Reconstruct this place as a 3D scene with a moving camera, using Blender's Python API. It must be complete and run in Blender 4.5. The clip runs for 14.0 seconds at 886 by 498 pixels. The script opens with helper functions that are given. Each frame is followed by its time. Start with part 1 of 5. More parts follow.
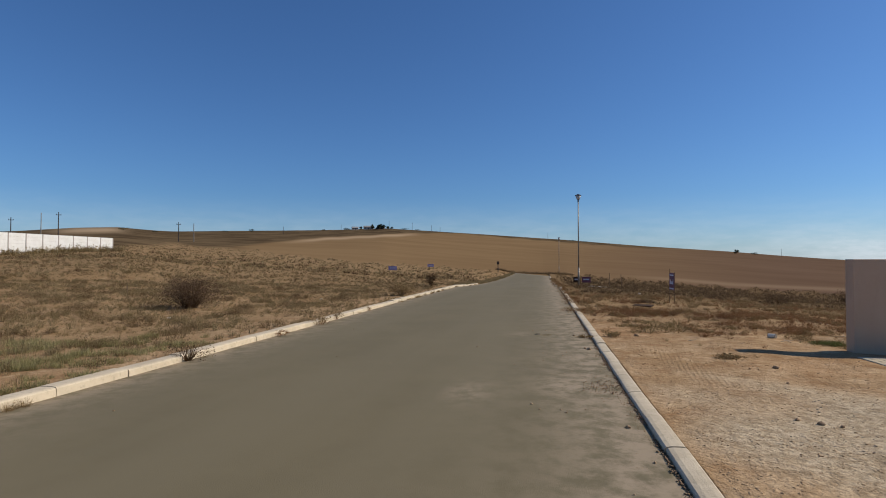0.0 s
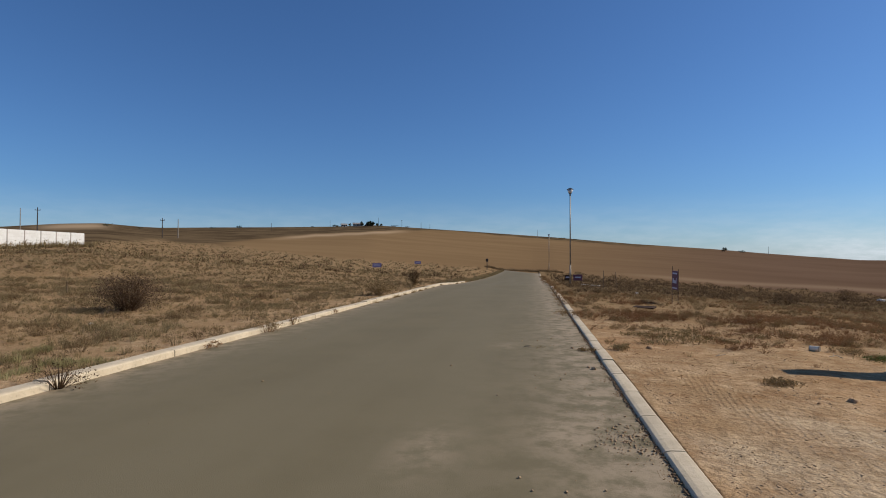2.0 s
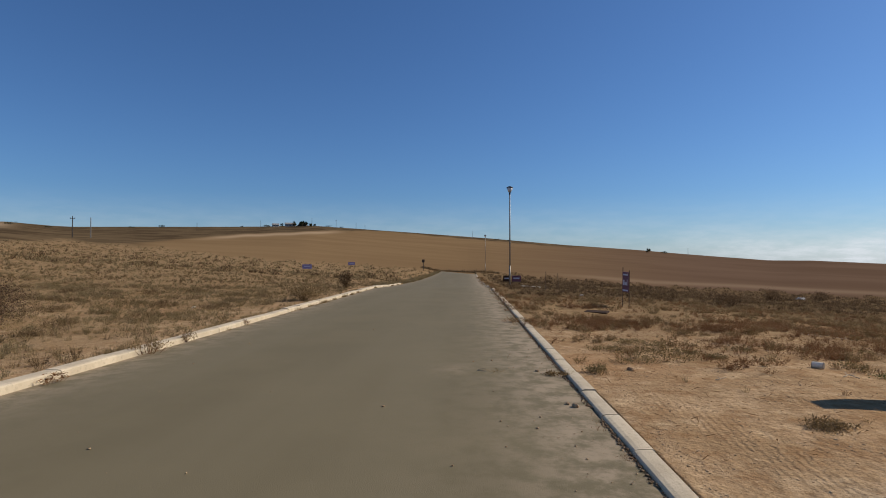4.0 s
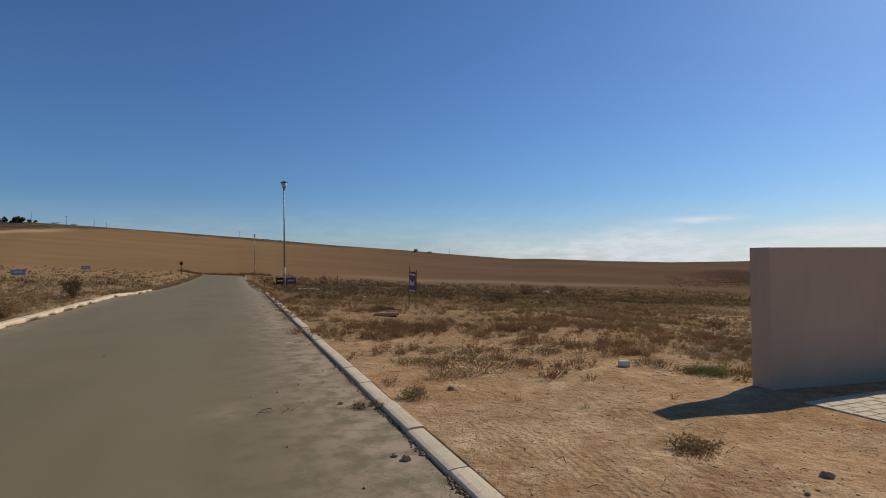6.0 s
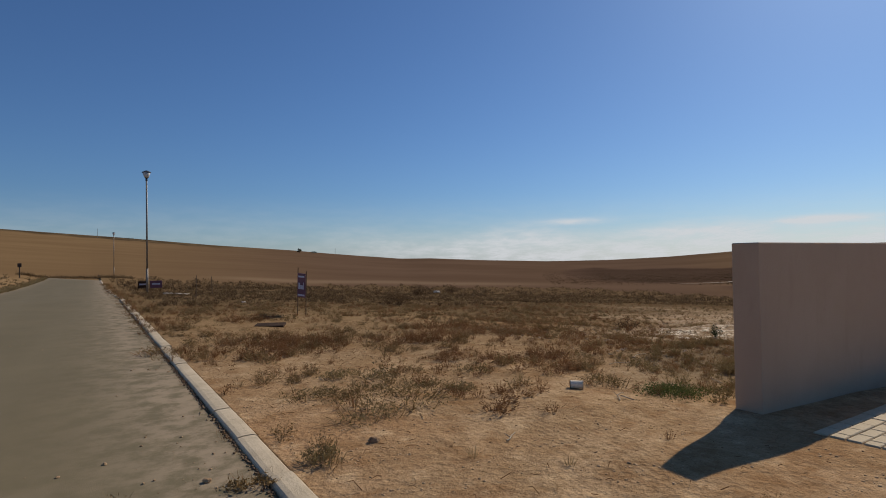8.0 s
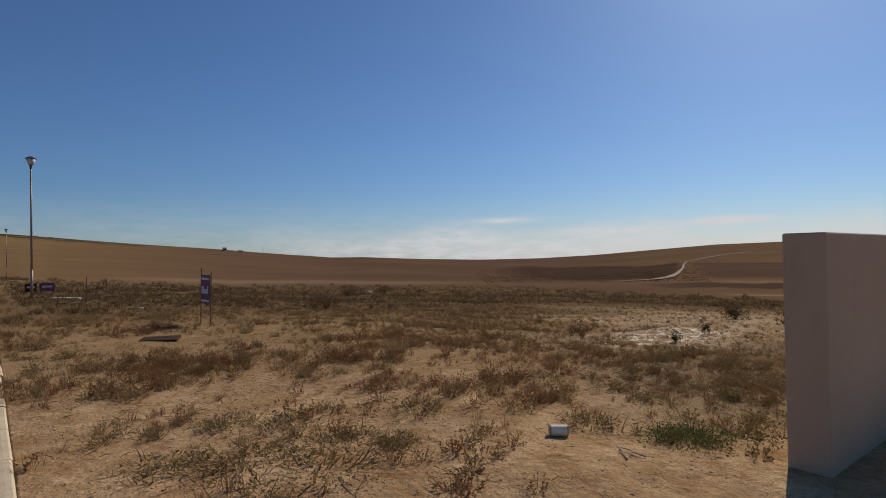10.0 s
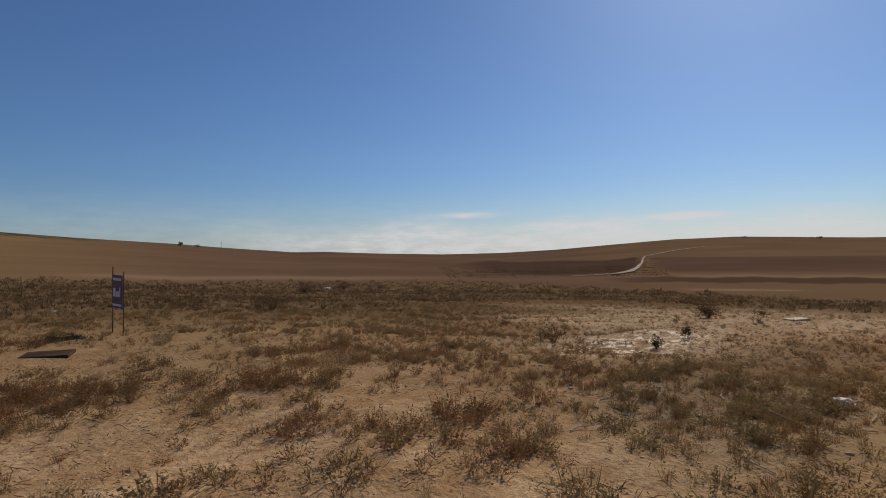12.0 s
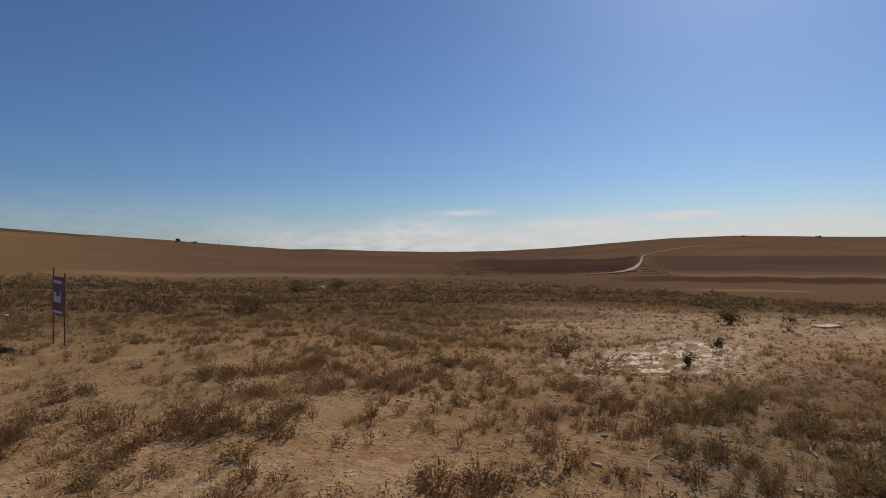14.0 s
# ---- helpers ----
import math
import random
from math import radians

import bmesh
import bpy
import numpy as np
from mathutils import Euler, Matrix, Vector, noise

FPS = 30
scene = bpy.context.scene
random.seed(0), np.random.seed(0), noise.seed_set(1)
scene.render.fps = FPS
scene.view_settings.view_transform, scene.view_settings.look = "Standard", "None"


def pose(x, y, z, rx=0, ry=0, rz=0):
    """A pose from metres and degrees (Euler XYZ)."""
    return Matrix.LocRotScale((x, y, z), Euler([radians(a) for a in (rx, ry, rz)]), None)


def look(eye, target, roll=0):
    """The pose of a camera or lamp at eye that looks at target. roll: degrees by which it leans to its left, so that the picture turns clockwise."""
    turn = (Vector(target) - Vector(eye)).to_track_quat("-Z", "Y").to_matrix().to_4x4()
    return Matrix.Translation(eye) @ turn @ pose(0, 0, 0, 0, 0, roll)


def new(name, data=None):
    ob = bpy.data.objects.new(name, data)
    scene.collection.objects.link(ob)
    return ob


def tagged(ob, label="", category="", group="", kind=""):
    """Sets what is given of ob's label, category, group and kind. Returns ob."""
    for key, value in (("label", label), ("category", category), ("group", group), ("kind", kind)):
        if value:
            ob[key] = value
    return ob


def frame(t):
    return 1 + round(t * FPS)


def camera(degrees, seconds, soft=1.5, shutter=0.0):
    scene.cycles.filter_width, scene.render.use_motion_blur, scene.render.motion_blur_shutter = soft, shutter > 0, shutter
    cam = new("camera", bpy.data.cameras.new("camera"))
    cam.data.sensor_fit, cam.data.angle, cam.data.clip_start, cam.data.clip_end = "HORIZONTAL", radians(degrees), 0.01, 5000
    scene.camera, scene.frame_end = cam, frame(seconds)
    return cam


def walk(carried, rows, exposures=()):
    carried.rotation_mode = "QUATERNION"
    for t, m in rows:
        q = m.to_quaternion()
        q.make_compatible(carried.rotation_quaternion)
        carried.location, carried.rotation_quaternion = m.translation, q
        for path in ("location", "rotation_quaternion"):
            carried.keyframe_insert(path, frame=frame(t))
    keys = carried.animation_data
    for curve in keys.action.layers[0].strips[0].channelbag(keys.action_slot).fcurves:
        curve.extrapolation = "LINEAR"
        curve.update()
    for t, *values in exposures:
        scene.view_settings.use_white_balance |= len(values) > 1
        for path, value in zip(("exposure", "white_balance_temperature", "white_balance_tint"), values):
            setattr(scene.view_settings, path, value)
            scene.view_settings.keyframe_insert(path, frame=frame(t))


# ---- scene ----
cam = camera(77.7, 14.0, soft=1.0)
METRES, EYE, TILT, LEAN, TURN = 12.47, 1.5, 1.4, 0.0, 10.3
ROWS = [
    (0.0, 0.0, 0.0, 0.0, -0.0, 0.0, -0.0),
    (0.5, 0.0037, 0.0392, -0.0013, -0.36, -0.18, -0.02),
    (1.0, 0.0143, 0.0818, -0.0041, -0.65, -0.26, -0.05),
    (1.5, 0.0196, 0.1255, -0.0048, -0.79, -0.29, -0.1),
    (2.0, 0.0277, 0.1683, -0.0066, -1.05, -0.28, -0.14),
    (4.5, 0.0374, 0.365, -0.0116, -12.52, -0.15, -0.17),
    (5.0, 0.0404, 0.3977, -0.013, -19.07, -0.12, -0.12),
    (5.5, 0.0414, 0.4304, -0.0129, -26.23, -0.07, -0.09),
    (6.0, 0.0522, 0.464, -0.0149, -31.12, -0.05, -0.07),
    (6.5, 0.0611, 0.4973, -0.0161, -34.7, 0.0, -0.08),
    (7.0, 0.072, 0.5281, -0.0158, -38.19, -0.02, -0.06),
    (7.5, 0.0894, 0.5595, -0.0182, -40.66, -0.02, -0.04),
    (8.0, 0.1053, 0.5912, -0.0181, -42.94, -0.06, -0.05),
    (10.5, 0.2322, 0.7169, -0.022, -51.3, -0.26, -0.07),
    (11.0, 0.2572, 0.7352, -0.0193, -52.53, -0.34, -0.09),
    (11.5, 0.2829, 0.7469, -0.0203, -53.34, -0.42, -0.1),
    (12.0, 0.308, 0.7616, -0.0205, -53.7, -0.74, -0.09),
    (12.5, 0.3325, 0.7804, -0.0191, -53.94, -0.86, -0.15),
    (13.0, 0.3607, 0.7955, -0.019, -54.04, -0.9, -0.22),
    (13.5, 0.386, 0.8129, -0.0202, -53.97, -0.92, -0.28),
    (14.0, 0.4103, 0.8318, -0.0201, -53.87, -0.98, -0.35),
]
EXPOSURES = [(0.0, 0.06, 6240, 8.5), (4.0, 0.02, 6430, 9), (6.0, -0.08, 6500, 9.5), (8.0, -0.27, 6680, 10), (10.5, -0.31, 6880, 12), (14.0, -0.28, 6980, 13)]
walk(cam, [(t, pose(0, 0, EYE, TILT, LEAN, TURN) @ pose(METRES * x, METRES * y, METRES * z, 90 + pitch, roll, yaw)) for t, x, y, z, yaw, pitch, roll in ROWS], exposures=EXPOSURES)

# ---- sky, sun ----
SUN_AZ, SUN_EL = 73.0, 36.0      # degrees to the right of the road's direction, and above the horizon
world = bpy.data.worlds.new("World")
scene.world = world
world.use_nodes = True
wt = world.node_tree
wt.nodes.clear()
sky = wt.nodes.new("ShaderNodeTexSky")
sky.sky_type = 'NISHITA'
sky.sun_disc = False
sky.sun_elevation = radians(SUN_EL)
sky.sun_rotation = radians(SUN_AZ)
sky.altitude = 100
sky.air_density = 1.0
sky.dust_density = 0.5
sky.ozone_density = 6.0
bg = wt.nodes.new("ShaderNodeBackground")
bg.inputs["Strength"].default_value = 0.074
wo = wt.nodes.new("ShaderNodeOutputWorld")
tint = wt.nodes.new("ShaderNodeMix")
tint.data_type = 'RGBA'
tint.blend_type = 'MULTIPLY'
tint.inputs[0].default_value = 1.0
tint.inputs[7].default_value = (0.77, 0.98, 1.21, 1)
wt.links.new(sky.outputs[0], tint.inputs[6])
wt.links.new(tint.outputs[2], bg.inputs["Color"])
wt.links.new(bg.outputs[0], wo.inputs["Surface"])

sun = new("sun", bpy.data.lights.new("sun", 'SUN'))
sun.data.energy = 4.0
sun.data.angle = radians(0.5)
sun.data.color = (1.0, 0.90, 0.77)
a, e = radians(SUN_AZ), radians(SUN_EL)
sun.matrix_world = look((0, 0, 40), (-math.sin(a) * math.cos(e), -math.cos(a) * math.cos(e), 40 - math.sin(e)))


# ---- materials ----
class Nodes:
    """Short way to write a node material."""

    def __init__(self, name, rough=0.9, metal=0.0, spec=0.3):
        self.mat = bpy.data.materials.new(name)
        self.mat.use_nodes = True
        self.tree = self.mat.node_tree
        self.bsdf = self.tree.nodes["Principled BSDF"]
        self.bsdf.inputs["Roughness"].default_value = rough
        self.bsdf.inputs["Metallic"].default_value = metal
        self.bsdf.inputs["Specular IOR Level"].default_value = spec
        self.pos = self.tree.nodes.new("ShaderNodeTexCoord").outputs["Object"]

    def link(self, a, b):
        self.tree.links.new(a, b)

    def world_pos(self):
        return self.tree.nodes.new("ShaderNodeNewGeometry").outputs["Position"]

    def noise(self, scale, detail=4.0, rough=0.6, vec=None, stretch=None):
        n = self.tree.nodes.new("ShaderNodeTexNoise")
        n.inputs["Scale"].default_value = scale
        n.inputs["Detail"].default_value = detail
        n.inputs["Roughness"].default_value = rough
        v = vec or self.pos
        if stretch:
            m = self.tree.nodes.new("ShaderNodeMapping")
            m.inputs["Scale"].default_value = stretch[:3]
            if len(stretch) > 3:
                m.inputs["Rotation"].default_value = (0, 0, radians(stretch[3]))
            self.link(v, m.inputs["Vector"])
            v = m.outputs[0]
        self.link(v, n.inputs["Vector"])
        return n.outputs["Fac"]

    def ramp(self, fac, lo, hi, a=0.0, b=1.0):
        r = self.tree.nodes.new("ShaderNodeMapRange")
        r.interpolation_type = 'SMOOTHSTEP'
        for k, v in (("From Min", lo), ("From Max", hi), ("To Min", a), ("To Max", b)):
            r.inputs[k].default_value = v
        self.link(fac, r.inputs["Value"])
        return r.outputs[0]

    def attr(self, name):
        n = self.tree.nodes.new("ShaderNodeAttribute")
        n.attribute_name = name
        return n.outputs["Fac"]

    def math(self, op, x, y):
        n = self.tree.nodes.new("ShaderNodeMath")
        n.operation = op
        for s, v in zip(n.inputs, (x, y)):
            if isinstance(v, (int, float)):
                s.default_value = v
            else:
                self.link(v, s)
        return n.outputs[0]

    def mix(self, fac, x, y, mode='MIX'):
        n = self.tree.nodes.new("ShaderNodeMix")
        n.data_type = 'RGBA'
        n.blend_type = mode
        for s, v in ((n.inputs[0], fac), (n.inputs[6], x), (n.inputs[7], y)):
            if isinstance(v, (int, float)):
                s.default_value = v
            elif isinstance(v, tuple):
                s.default_value = (*v, 1)
            else:
                self.link(v, s)
        return n.outputs[2]

    def island(self):
        return self.tree.nodes.new("ShaderNodeNewGeometry").outputs["Random Per Island"]

    def random(self):
        return self.tree.nodes.new("ShaderNodeObjectInfo").outputs["Random"]

    def color(self, c):
        if isinstance(c, tuple):
            self.bsdf.inputs["Base Color"].default_value = (*c, 1)
        else:
            self.link(c, self.bsdf.inputs["Base Color"])
        return self

    def roughness(self, f):
        self.link(f, self.bsdf.inputs["Roughness"])
        return self

    def bump(self, h, dist=0.01, strength=1.0):
        b = self.tree.nodes.new("ShaderNodeBump")
        b.inputs["Distance"].default_value = dist
        b.inputs["Strength"].default_value = strength
        self.link(h, b.inputs["Height"])
        self.link(b.outputs[0], self.bsdf.inputs["Normal"])
        return self


def two_tone(name, c1, c2, scale=6.0, rough=0.85, bump=0.004, fine=60.0, metal=0.0, spec=0.3):
    m = Nodes(name, rough, metal, spec)
    base = m.mix(m.ramp(m.noise(scale, 5), 0.35, 0.65), c1, c2)
    grain = m.noise(fine, 3)
    m.color(m.mix(m.ramp(grain, 0.3, 0.7, 0.0, 0.35), base, tuple(v * 0.6 for v in c1)))
    m.bump(grain, bump)
    return m.mat


def ground_material():
    m = Nodes("dry_ground", 1.0, 0, 0.0)
    p = m.world_pos()
    big = m.noise(0.12, 4, 0.6, p)
    mid = m.noise(0.9, 5, 0.65, p)
    fine = m.noise(9.0, 6, 0.7, p)
    grit = m.noise(60.0, 3, 0.6, p)
    sand = m.mix(m.ramp(mid, 0.35, 0.68), (0.355, 0.240, 0.138), (0.485, 0.347, 0.217))
    sand = m.mix(m.ramp(fine, 0.42, 0.72), sand, (0.27, 0.182, 0.106))
    sand = m.mix(m.ramp(big, 0.50, 0.66, 0, 0.55), sand, (0.39, 0.225, 0.120))
    blot = m.noise(2.2, 6, 0.72, p)
    sand = m.mix(m.ramp(blot, 0.50, 0.64, 0, 0.75), sand, (0.265, 0.155, 0.08))
    sand = m.mix(m.ramp(blot, 0.46, 0.34, 0, 0.5), sand, (0.64, 0.485, 0.315))
    grey = m.mix(m.ramp(fine, 0.38, 0.62), (0.54, 0.445, 0.325), (0.36, 0.285, 0.195))
    sand = m.mix(m.attr("gravel"), sand, grey)
    soil = m.mix(m.ramp(fine, 0.35, 0.65), (0.118, 0.080, 0.042), (0.255, 0.178, 0.098))
    soil = m.mix(m.ramp(mid, 0.5, 0.75, 0, 0.4), soil, (0.34, 0.24, 0.135))
    cover = m.math('MULTIPLY', m.attr("scrub"), m.ramp(mid, 0.30, 0.62, 0.55, 1.0))
    near = m.mix(cover, sand, soil)
    near = m.mix(m.ramp(grit, 0.54, 0.70, 0, 0.6), near, (0.12, 0.075, 0.04))
    crumb = m.noise(21.0, 5, 0.75, p)
    near = m.mix(m.ramp(crumb, 0.53, 0.64, 0, 0.36), near, (0.215, 0.128, 0.066))
    near = m.mix(m.ramp(crumb, 0.46, 0.36, 0, 0.22), near, (0.56, 0.42, 0.27))
    # far fields
    strip = m.noise(0.012, 3, 0.6, p, stretch=(1.0, 1.8, 1.0, 25))
    patch = m.noise(0.05, 3, 0.6, p)
    tan = m.mix(m.ramp(strip, 0.35, 0.65), (0.222, 0.150, 0.078), (0.188, 0.124, 0.064))
    tan = m.mix(m.ramp(m.noise(0.006, 4, 0.6, p), 0.48, 0.66, 0, 0.5), tan, (0.165, 0.108, 0.054))
    # browner field tone, with backlit furrow shade put into the colour
    dark = m.mix(m.ramp(m.noise(0.010, 4, 0.6, p), 0.35, 0.65), (0.104, 0.066, 0.046), (0.130, 0.085, 0.060))
    field = m.mix(m.attr("dark"), tan, dark)
    veld = m.mix(m.ramp(patch, 0.40, 0.62), (0.072, 0.051, 0.030), (0.138, 0.100, 0.057))
    field = m.mix(m.attr("veld"), field, veld)
    field = m.mix(m.attr("pale"), field, (0.44, 0.33, 0.21))
    lime = m.math('MULTIPLY', m.attr("lime"), m.ramp(m.noise(3.0, 5, 0.7, p, stretch=(1, 1.8, 1)), 0.48, 0.58))
    near = m.mix(m.attr("loam"), near, m.mix(m.ramp(mid, 0.35, 0.65), (0.085, 0.056, 0.034), (0.16, 0.108, 0.064)))
    crust = m.mix(m.ramp(fine, 0.40, 0.62), (0.49, 0.385, 0.275), (0.27, 0.195, 0.13))
    near = m.mix(m.math('MULTIPLY', m.attr("crust"), m.ramp(m.noise(1.1, 5, 0.65, p, stretch=(1, 1.6, 1)), 0.36, 0.56)), near, crust)
    near = m.mix(lime, near, (0.74, 0.68, 0.57))
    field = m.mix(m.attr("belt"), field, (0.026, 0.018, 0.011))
    field = m.mix(1.0, field, (1.0, 1.0, 1.06), 'MULTIPLY')
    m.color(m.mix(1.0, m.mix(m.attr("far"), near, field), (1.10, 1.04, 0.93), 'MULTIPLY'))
    clump = m.ramp(m.noise(13.0, 4, 0.6, p), 0.30, 0.75)
    h = m.math('ADD', m.math('MULTIPLY', m.noise(3.2, 3, 0.5, p), 1.3), m.math('ADD', m.math('MULTIPLY', clump, 0.55), m.math('ADD', m.math('MULTIPLY', grit, 0.25), m.math('MULTIPLY', crumb, 0.5))))
    wave = m.tree.nodes.new("ShaderNodeTexWave")
    wave.inputs["Scale"].default_value = 5.0
    wave.inputs["Distortion"].default_value = 2.5
    wave.inputs["Detail Scale"].default_value = 2.0
    turn = m.tree.nodes.new("ShaderNodeMapping")
    turn.inputs["Rotation"].default_value = (0, 0, radians(8))
    m.link(p, turn.inputs["Vector"])
    m.link(turn.outputs[0], wave.inputs["Vector"])
    tread = m.math('MULTIPLY', wave.outputs["Fac"], m.attr("tread"))
    chips = m.math('MULTIPLY', m.attr("gravel"), m.noise(34.0, 3, 0.7, p))
    relief = m.math('ADD', m.math('ADD', h, m.math('MULTIPLY', chips, 0.7)), m.math('MULTIPLY', tread, 0.24))
    m.bump(m.math('MULTIPLY', relief, m.ramp(m.attr("far"), 0.0, 1.0, 1.0, 0.0)), 0.024, 0.8)
    return m.mat


def asphalt_material():
    m = Nodes("asphalt", 0.85, 0, 0.25)
    p = m.world_pos()
    grain = m.noise(130.0, 3, 0.6, p)
    mid = m.noise(0.55, 5, 0.6, p)
    lanes = m.noise(0.9, 3, 0.5, p, stretch=(1.0, 0.06, 1.0))
    c = m.mix(m.ramp(mid, 0.35, 0.65), (0.162, 0.129, 0.068), (0.180, 0.143, 0.076))
    c = m.mix(m.ramp(lanes, 0.42, 0.65, 0, 0.6), c, (0.190, 0.153, 0.085))
    c = m.mix(m.ramp(grain, 0.55, 0.75, 0, 0.28), c, (0.09, 0.075, 0.05))
    dust = m.math('MULTIPLY', m.attr("dust"), m.ramp(m.noise(3.2, 6, 0.7, p), 0.36, 0.62))
    c = m.mix(m.math('MULTIPLY', dust, 0.8), c, (0.39, 0.295, 0.19))
    m.color(c)
    m.bump(m.math('ADD', grain, m.math('MULTIPLY', m.noise(9.0, 4, 0.6, p), 0.6)), 0.004, 0.6)
    return m.mat


def kerb_material():
    m = Nodes("kerb_concrete", 0.88, 0, 0.2)
    p = m.world_pos()
    c = m.mix(m.ramp(m.noise(3.0, 5, 0.6, p), 0.35, 0.65), (0.56, 0.45, 0.30), (0.66, 0.54, 0.37))
    c = m.mix(m.ramp(m.noise(18.0, 5, 0.7, p), 0.52, 0.72, 0, 0.6), c, (0.34, 0.265, 0.18))
    c = m.mix(m.ramp(m.random(), 0.0, 1.0, 0.0, 0.22), c, (0.42, 0.35, 0.25))
    m.color(c)
    m.bump(m.noise(70.0, 4, 0.6, p), 0.004)
    return m.mat


def plaster_material():
    m = Nodes("grey_beige_plaster", 0.9, 0, 0.2)
    p = m.world_pos()
    c = m.mix(m.ramp(m.noise(0.8, 5, 0.6, p), 0.3, 0.7), (0.50, 0.355, 0.24), (0.54, 0.39, 0.27))
    c = m.mix(m.ramp(m.noise(6.0, 6, 0.7, p, stretch=(1, 1, 0.3)), 0.5, 0.75, 0, 0.35), c, (0.43, 0.30, 0.20))
    m.color(c)
    m.bump(m.noise(45.0, 4, 0.6, p), 0.004)
    return m.mat


def plant_material(name, c1, c2, c3):
    m = Nodes(name, 0.9, 0, 0.05)
    r = m.island()
    c = m.mix(m.ramp(r, 0.0, 0.6), c1, c2)
    c = m.mix(m.ramp(r, 0.75, 1.0), c, c3)
    patch = m.noise(0.7, 3, 0.5, m.world_pos())
    m.color(m.mix(m.ramp(patch, 0.35, 0.65, 0.0, 0.5), c, tuple(v * q for v, q in zip(c1, (0.68, 0.61, 0.50)))))
    leafy = m.bsdf.inputs["Base Color"].links[0].from_socket
    tl = m.tree.nodes.new("ShaderNodeBsdfTranslucent")
    mx = m.tree.nodes.new("ShaderNodeMixShader")
    mx.inputs[0].default_value = 0.32
    m.link(leafy, tl.inputs["Color"])
    m.link(m.bsdf.outputs[0], mx.inputs[1])
    m.link(tl.outputs[0], mx.inputs[2])
    m.link(mx.outputs[0], m.tree.nodes["Material Output"].inputs["Surface"])
    return m.mat


M_GROUND = ground_material()
M_ROAD = asphalt_material()
M_KERB = kerb_material()
M_MORTAR = two_tone("dirty_mortar", (0.10, 0.075, 0.05), (0.16, 0.12, 0.08), 5.0)
M_PLASTER = plaster_material()
M_COPING = two_tone("wall_top_plaster", (0.33, 0.28, 0.24), (0.40, 0.34, 0.29), 3.0)
M_WHITE = two_tone("white_precast", (0.72, 0.68, 0.61), (0.80, 0.77, 0.71), 1.2, 0.85)
M_PAVER = two_tone("cream_paver", (0.56, 0.45, 0.29), (0.66, 0.54, 0.36), 2.0)
M_GALV = two_tone("weathered_steel_paint", (0.26, 0.22, 0.17), (0.34, 0.29, 0.23), 2.0, 0.5, 0.001, 80, 0.3, 0.5)
M_DARKMETAL = two_tone("dark_grey_metal", (0.05, 0.05, 0.055), (0.09, 0.09, 0.095), 3.0, 0.5, 0.001, 60, 0.4, 0.5)
M_LANTERN = two_tone("milky_plastic", (0.62, 0.62, 0.60), (0.72, 0.72, 0.70), 4.0, 0.35, 0.0005)
M_WOOD = two_tone("weathered_timber", (0.13, 0.085, 0.05), (0.22, 0.15, 0.09), 4.0, 0.85, 0.003, 40)
M_POLE = two_tone("dark_creosote_timber", (0.05, 0.04, 0.035), (0.09, 0.07, 0.055), 1.0)
M_PURPLE = two_tone("purple_signboard", (0.17, 0.068, 0.092), (0.21, 0.09, 0.12), 2.0, 0.5, 0.0005)
M_LILAC = two_tone("faded_lilac_board", (0.30, 0.24, 0.40), (0.38, 0.31, 0.48), 2.0, 0.6, 0.0005)
M_SIGNWHITE = two_tone("white_print", (0.62, 0.60, 0.66), (0.72, 0.70, 0.74), 3.0, 0.5, 0.0003)
M_BLACKBOARD = two_tone("charred_board", (0.050, 0.030, 0.019), (0.085, 0.052, 0.032), 4.0, 0.95, 0.004, 60.0, 0.0, 0.1)
M_LITTER = two_tone("white_litter", (0.84, 0.72, 0.54), (0.92, 0.81, 0.63), 12.0, 0.6, 0.002)
M_STONE = two_tone("pebble", (0.36, 0.22, 0.115), (0.50, 0.34, 0.19), 14.0)
M_DRY = plant_material("dry_brown_scrub", (0.225, 0.112, 0.052), (0.30, 0.162, 0.076), (0.40, 0.265, 0.135))
M_STRAW = plant_material("straw_grass", (0.29, 0.205, 0.098), (0.39, 0.285, 0.145), (0.49, 0.37, 0.20))
M_OLIVE = plant_material("olive_scrub", (0.222, 0.146, 0.068), (0.292, 0.198, 0.094), (0.38, 0.28, 0.145))
M_GREEN = plant_material("green_weed", (0.105, 0.125, 0.04), (0.14, 0.165, 0.055), (0.20, 0.215, 0.085))
M_BUSH = plant_material("dark_bush", (0.095, 0.060, 0.033), (0.148, 0.092, 0.049), (0.212, 0.136, 0.070))
M_GREYWEED = plant_material("grey_green_weed", (0.205, 0.150, 0.070), (0.275, 0.205, 0.097), (0.37, 0.285, 0.15))
M_TAN = plant_material("tan_scrub", (0.225, 0.165, 0.080), (0.305, 0.230, 0.115), (0.41, 0.325, 0.18))
M_UMBER = plant_material("umber_scrub", (0.172, 0.112, 0.056), (0.235, 0.158, 0.082), (0.305, 0.212, 0.114))
M_TREE = plant_material("far_tree", (0.03, 0.04, 0.018), (0.05, 0.06, 0.028), (0.07, 0.075, 0.035))
M_ROOF = two_tone("grey_sheet_roof", (0.26, 0.24, 0.22), (0.34, 0.32, 0.30), 0.5)
M_FARMWALL = two_tone("farm_plaster", (0.42, 0.36, 0.29), (0.52, 0.46, 0.38), 0.5)
M_GLASS = two_tone("dark_window", (0.03, 0.035, 0.04), (0.05, 0.055, 0.06), 1.0, 0.15)
M_ROCK = two_tone("dark_rock", (0.09, 0.06, 0.045), (0.17, 0.12, 0.09), 0.3, 0.9, 0.05, 3)
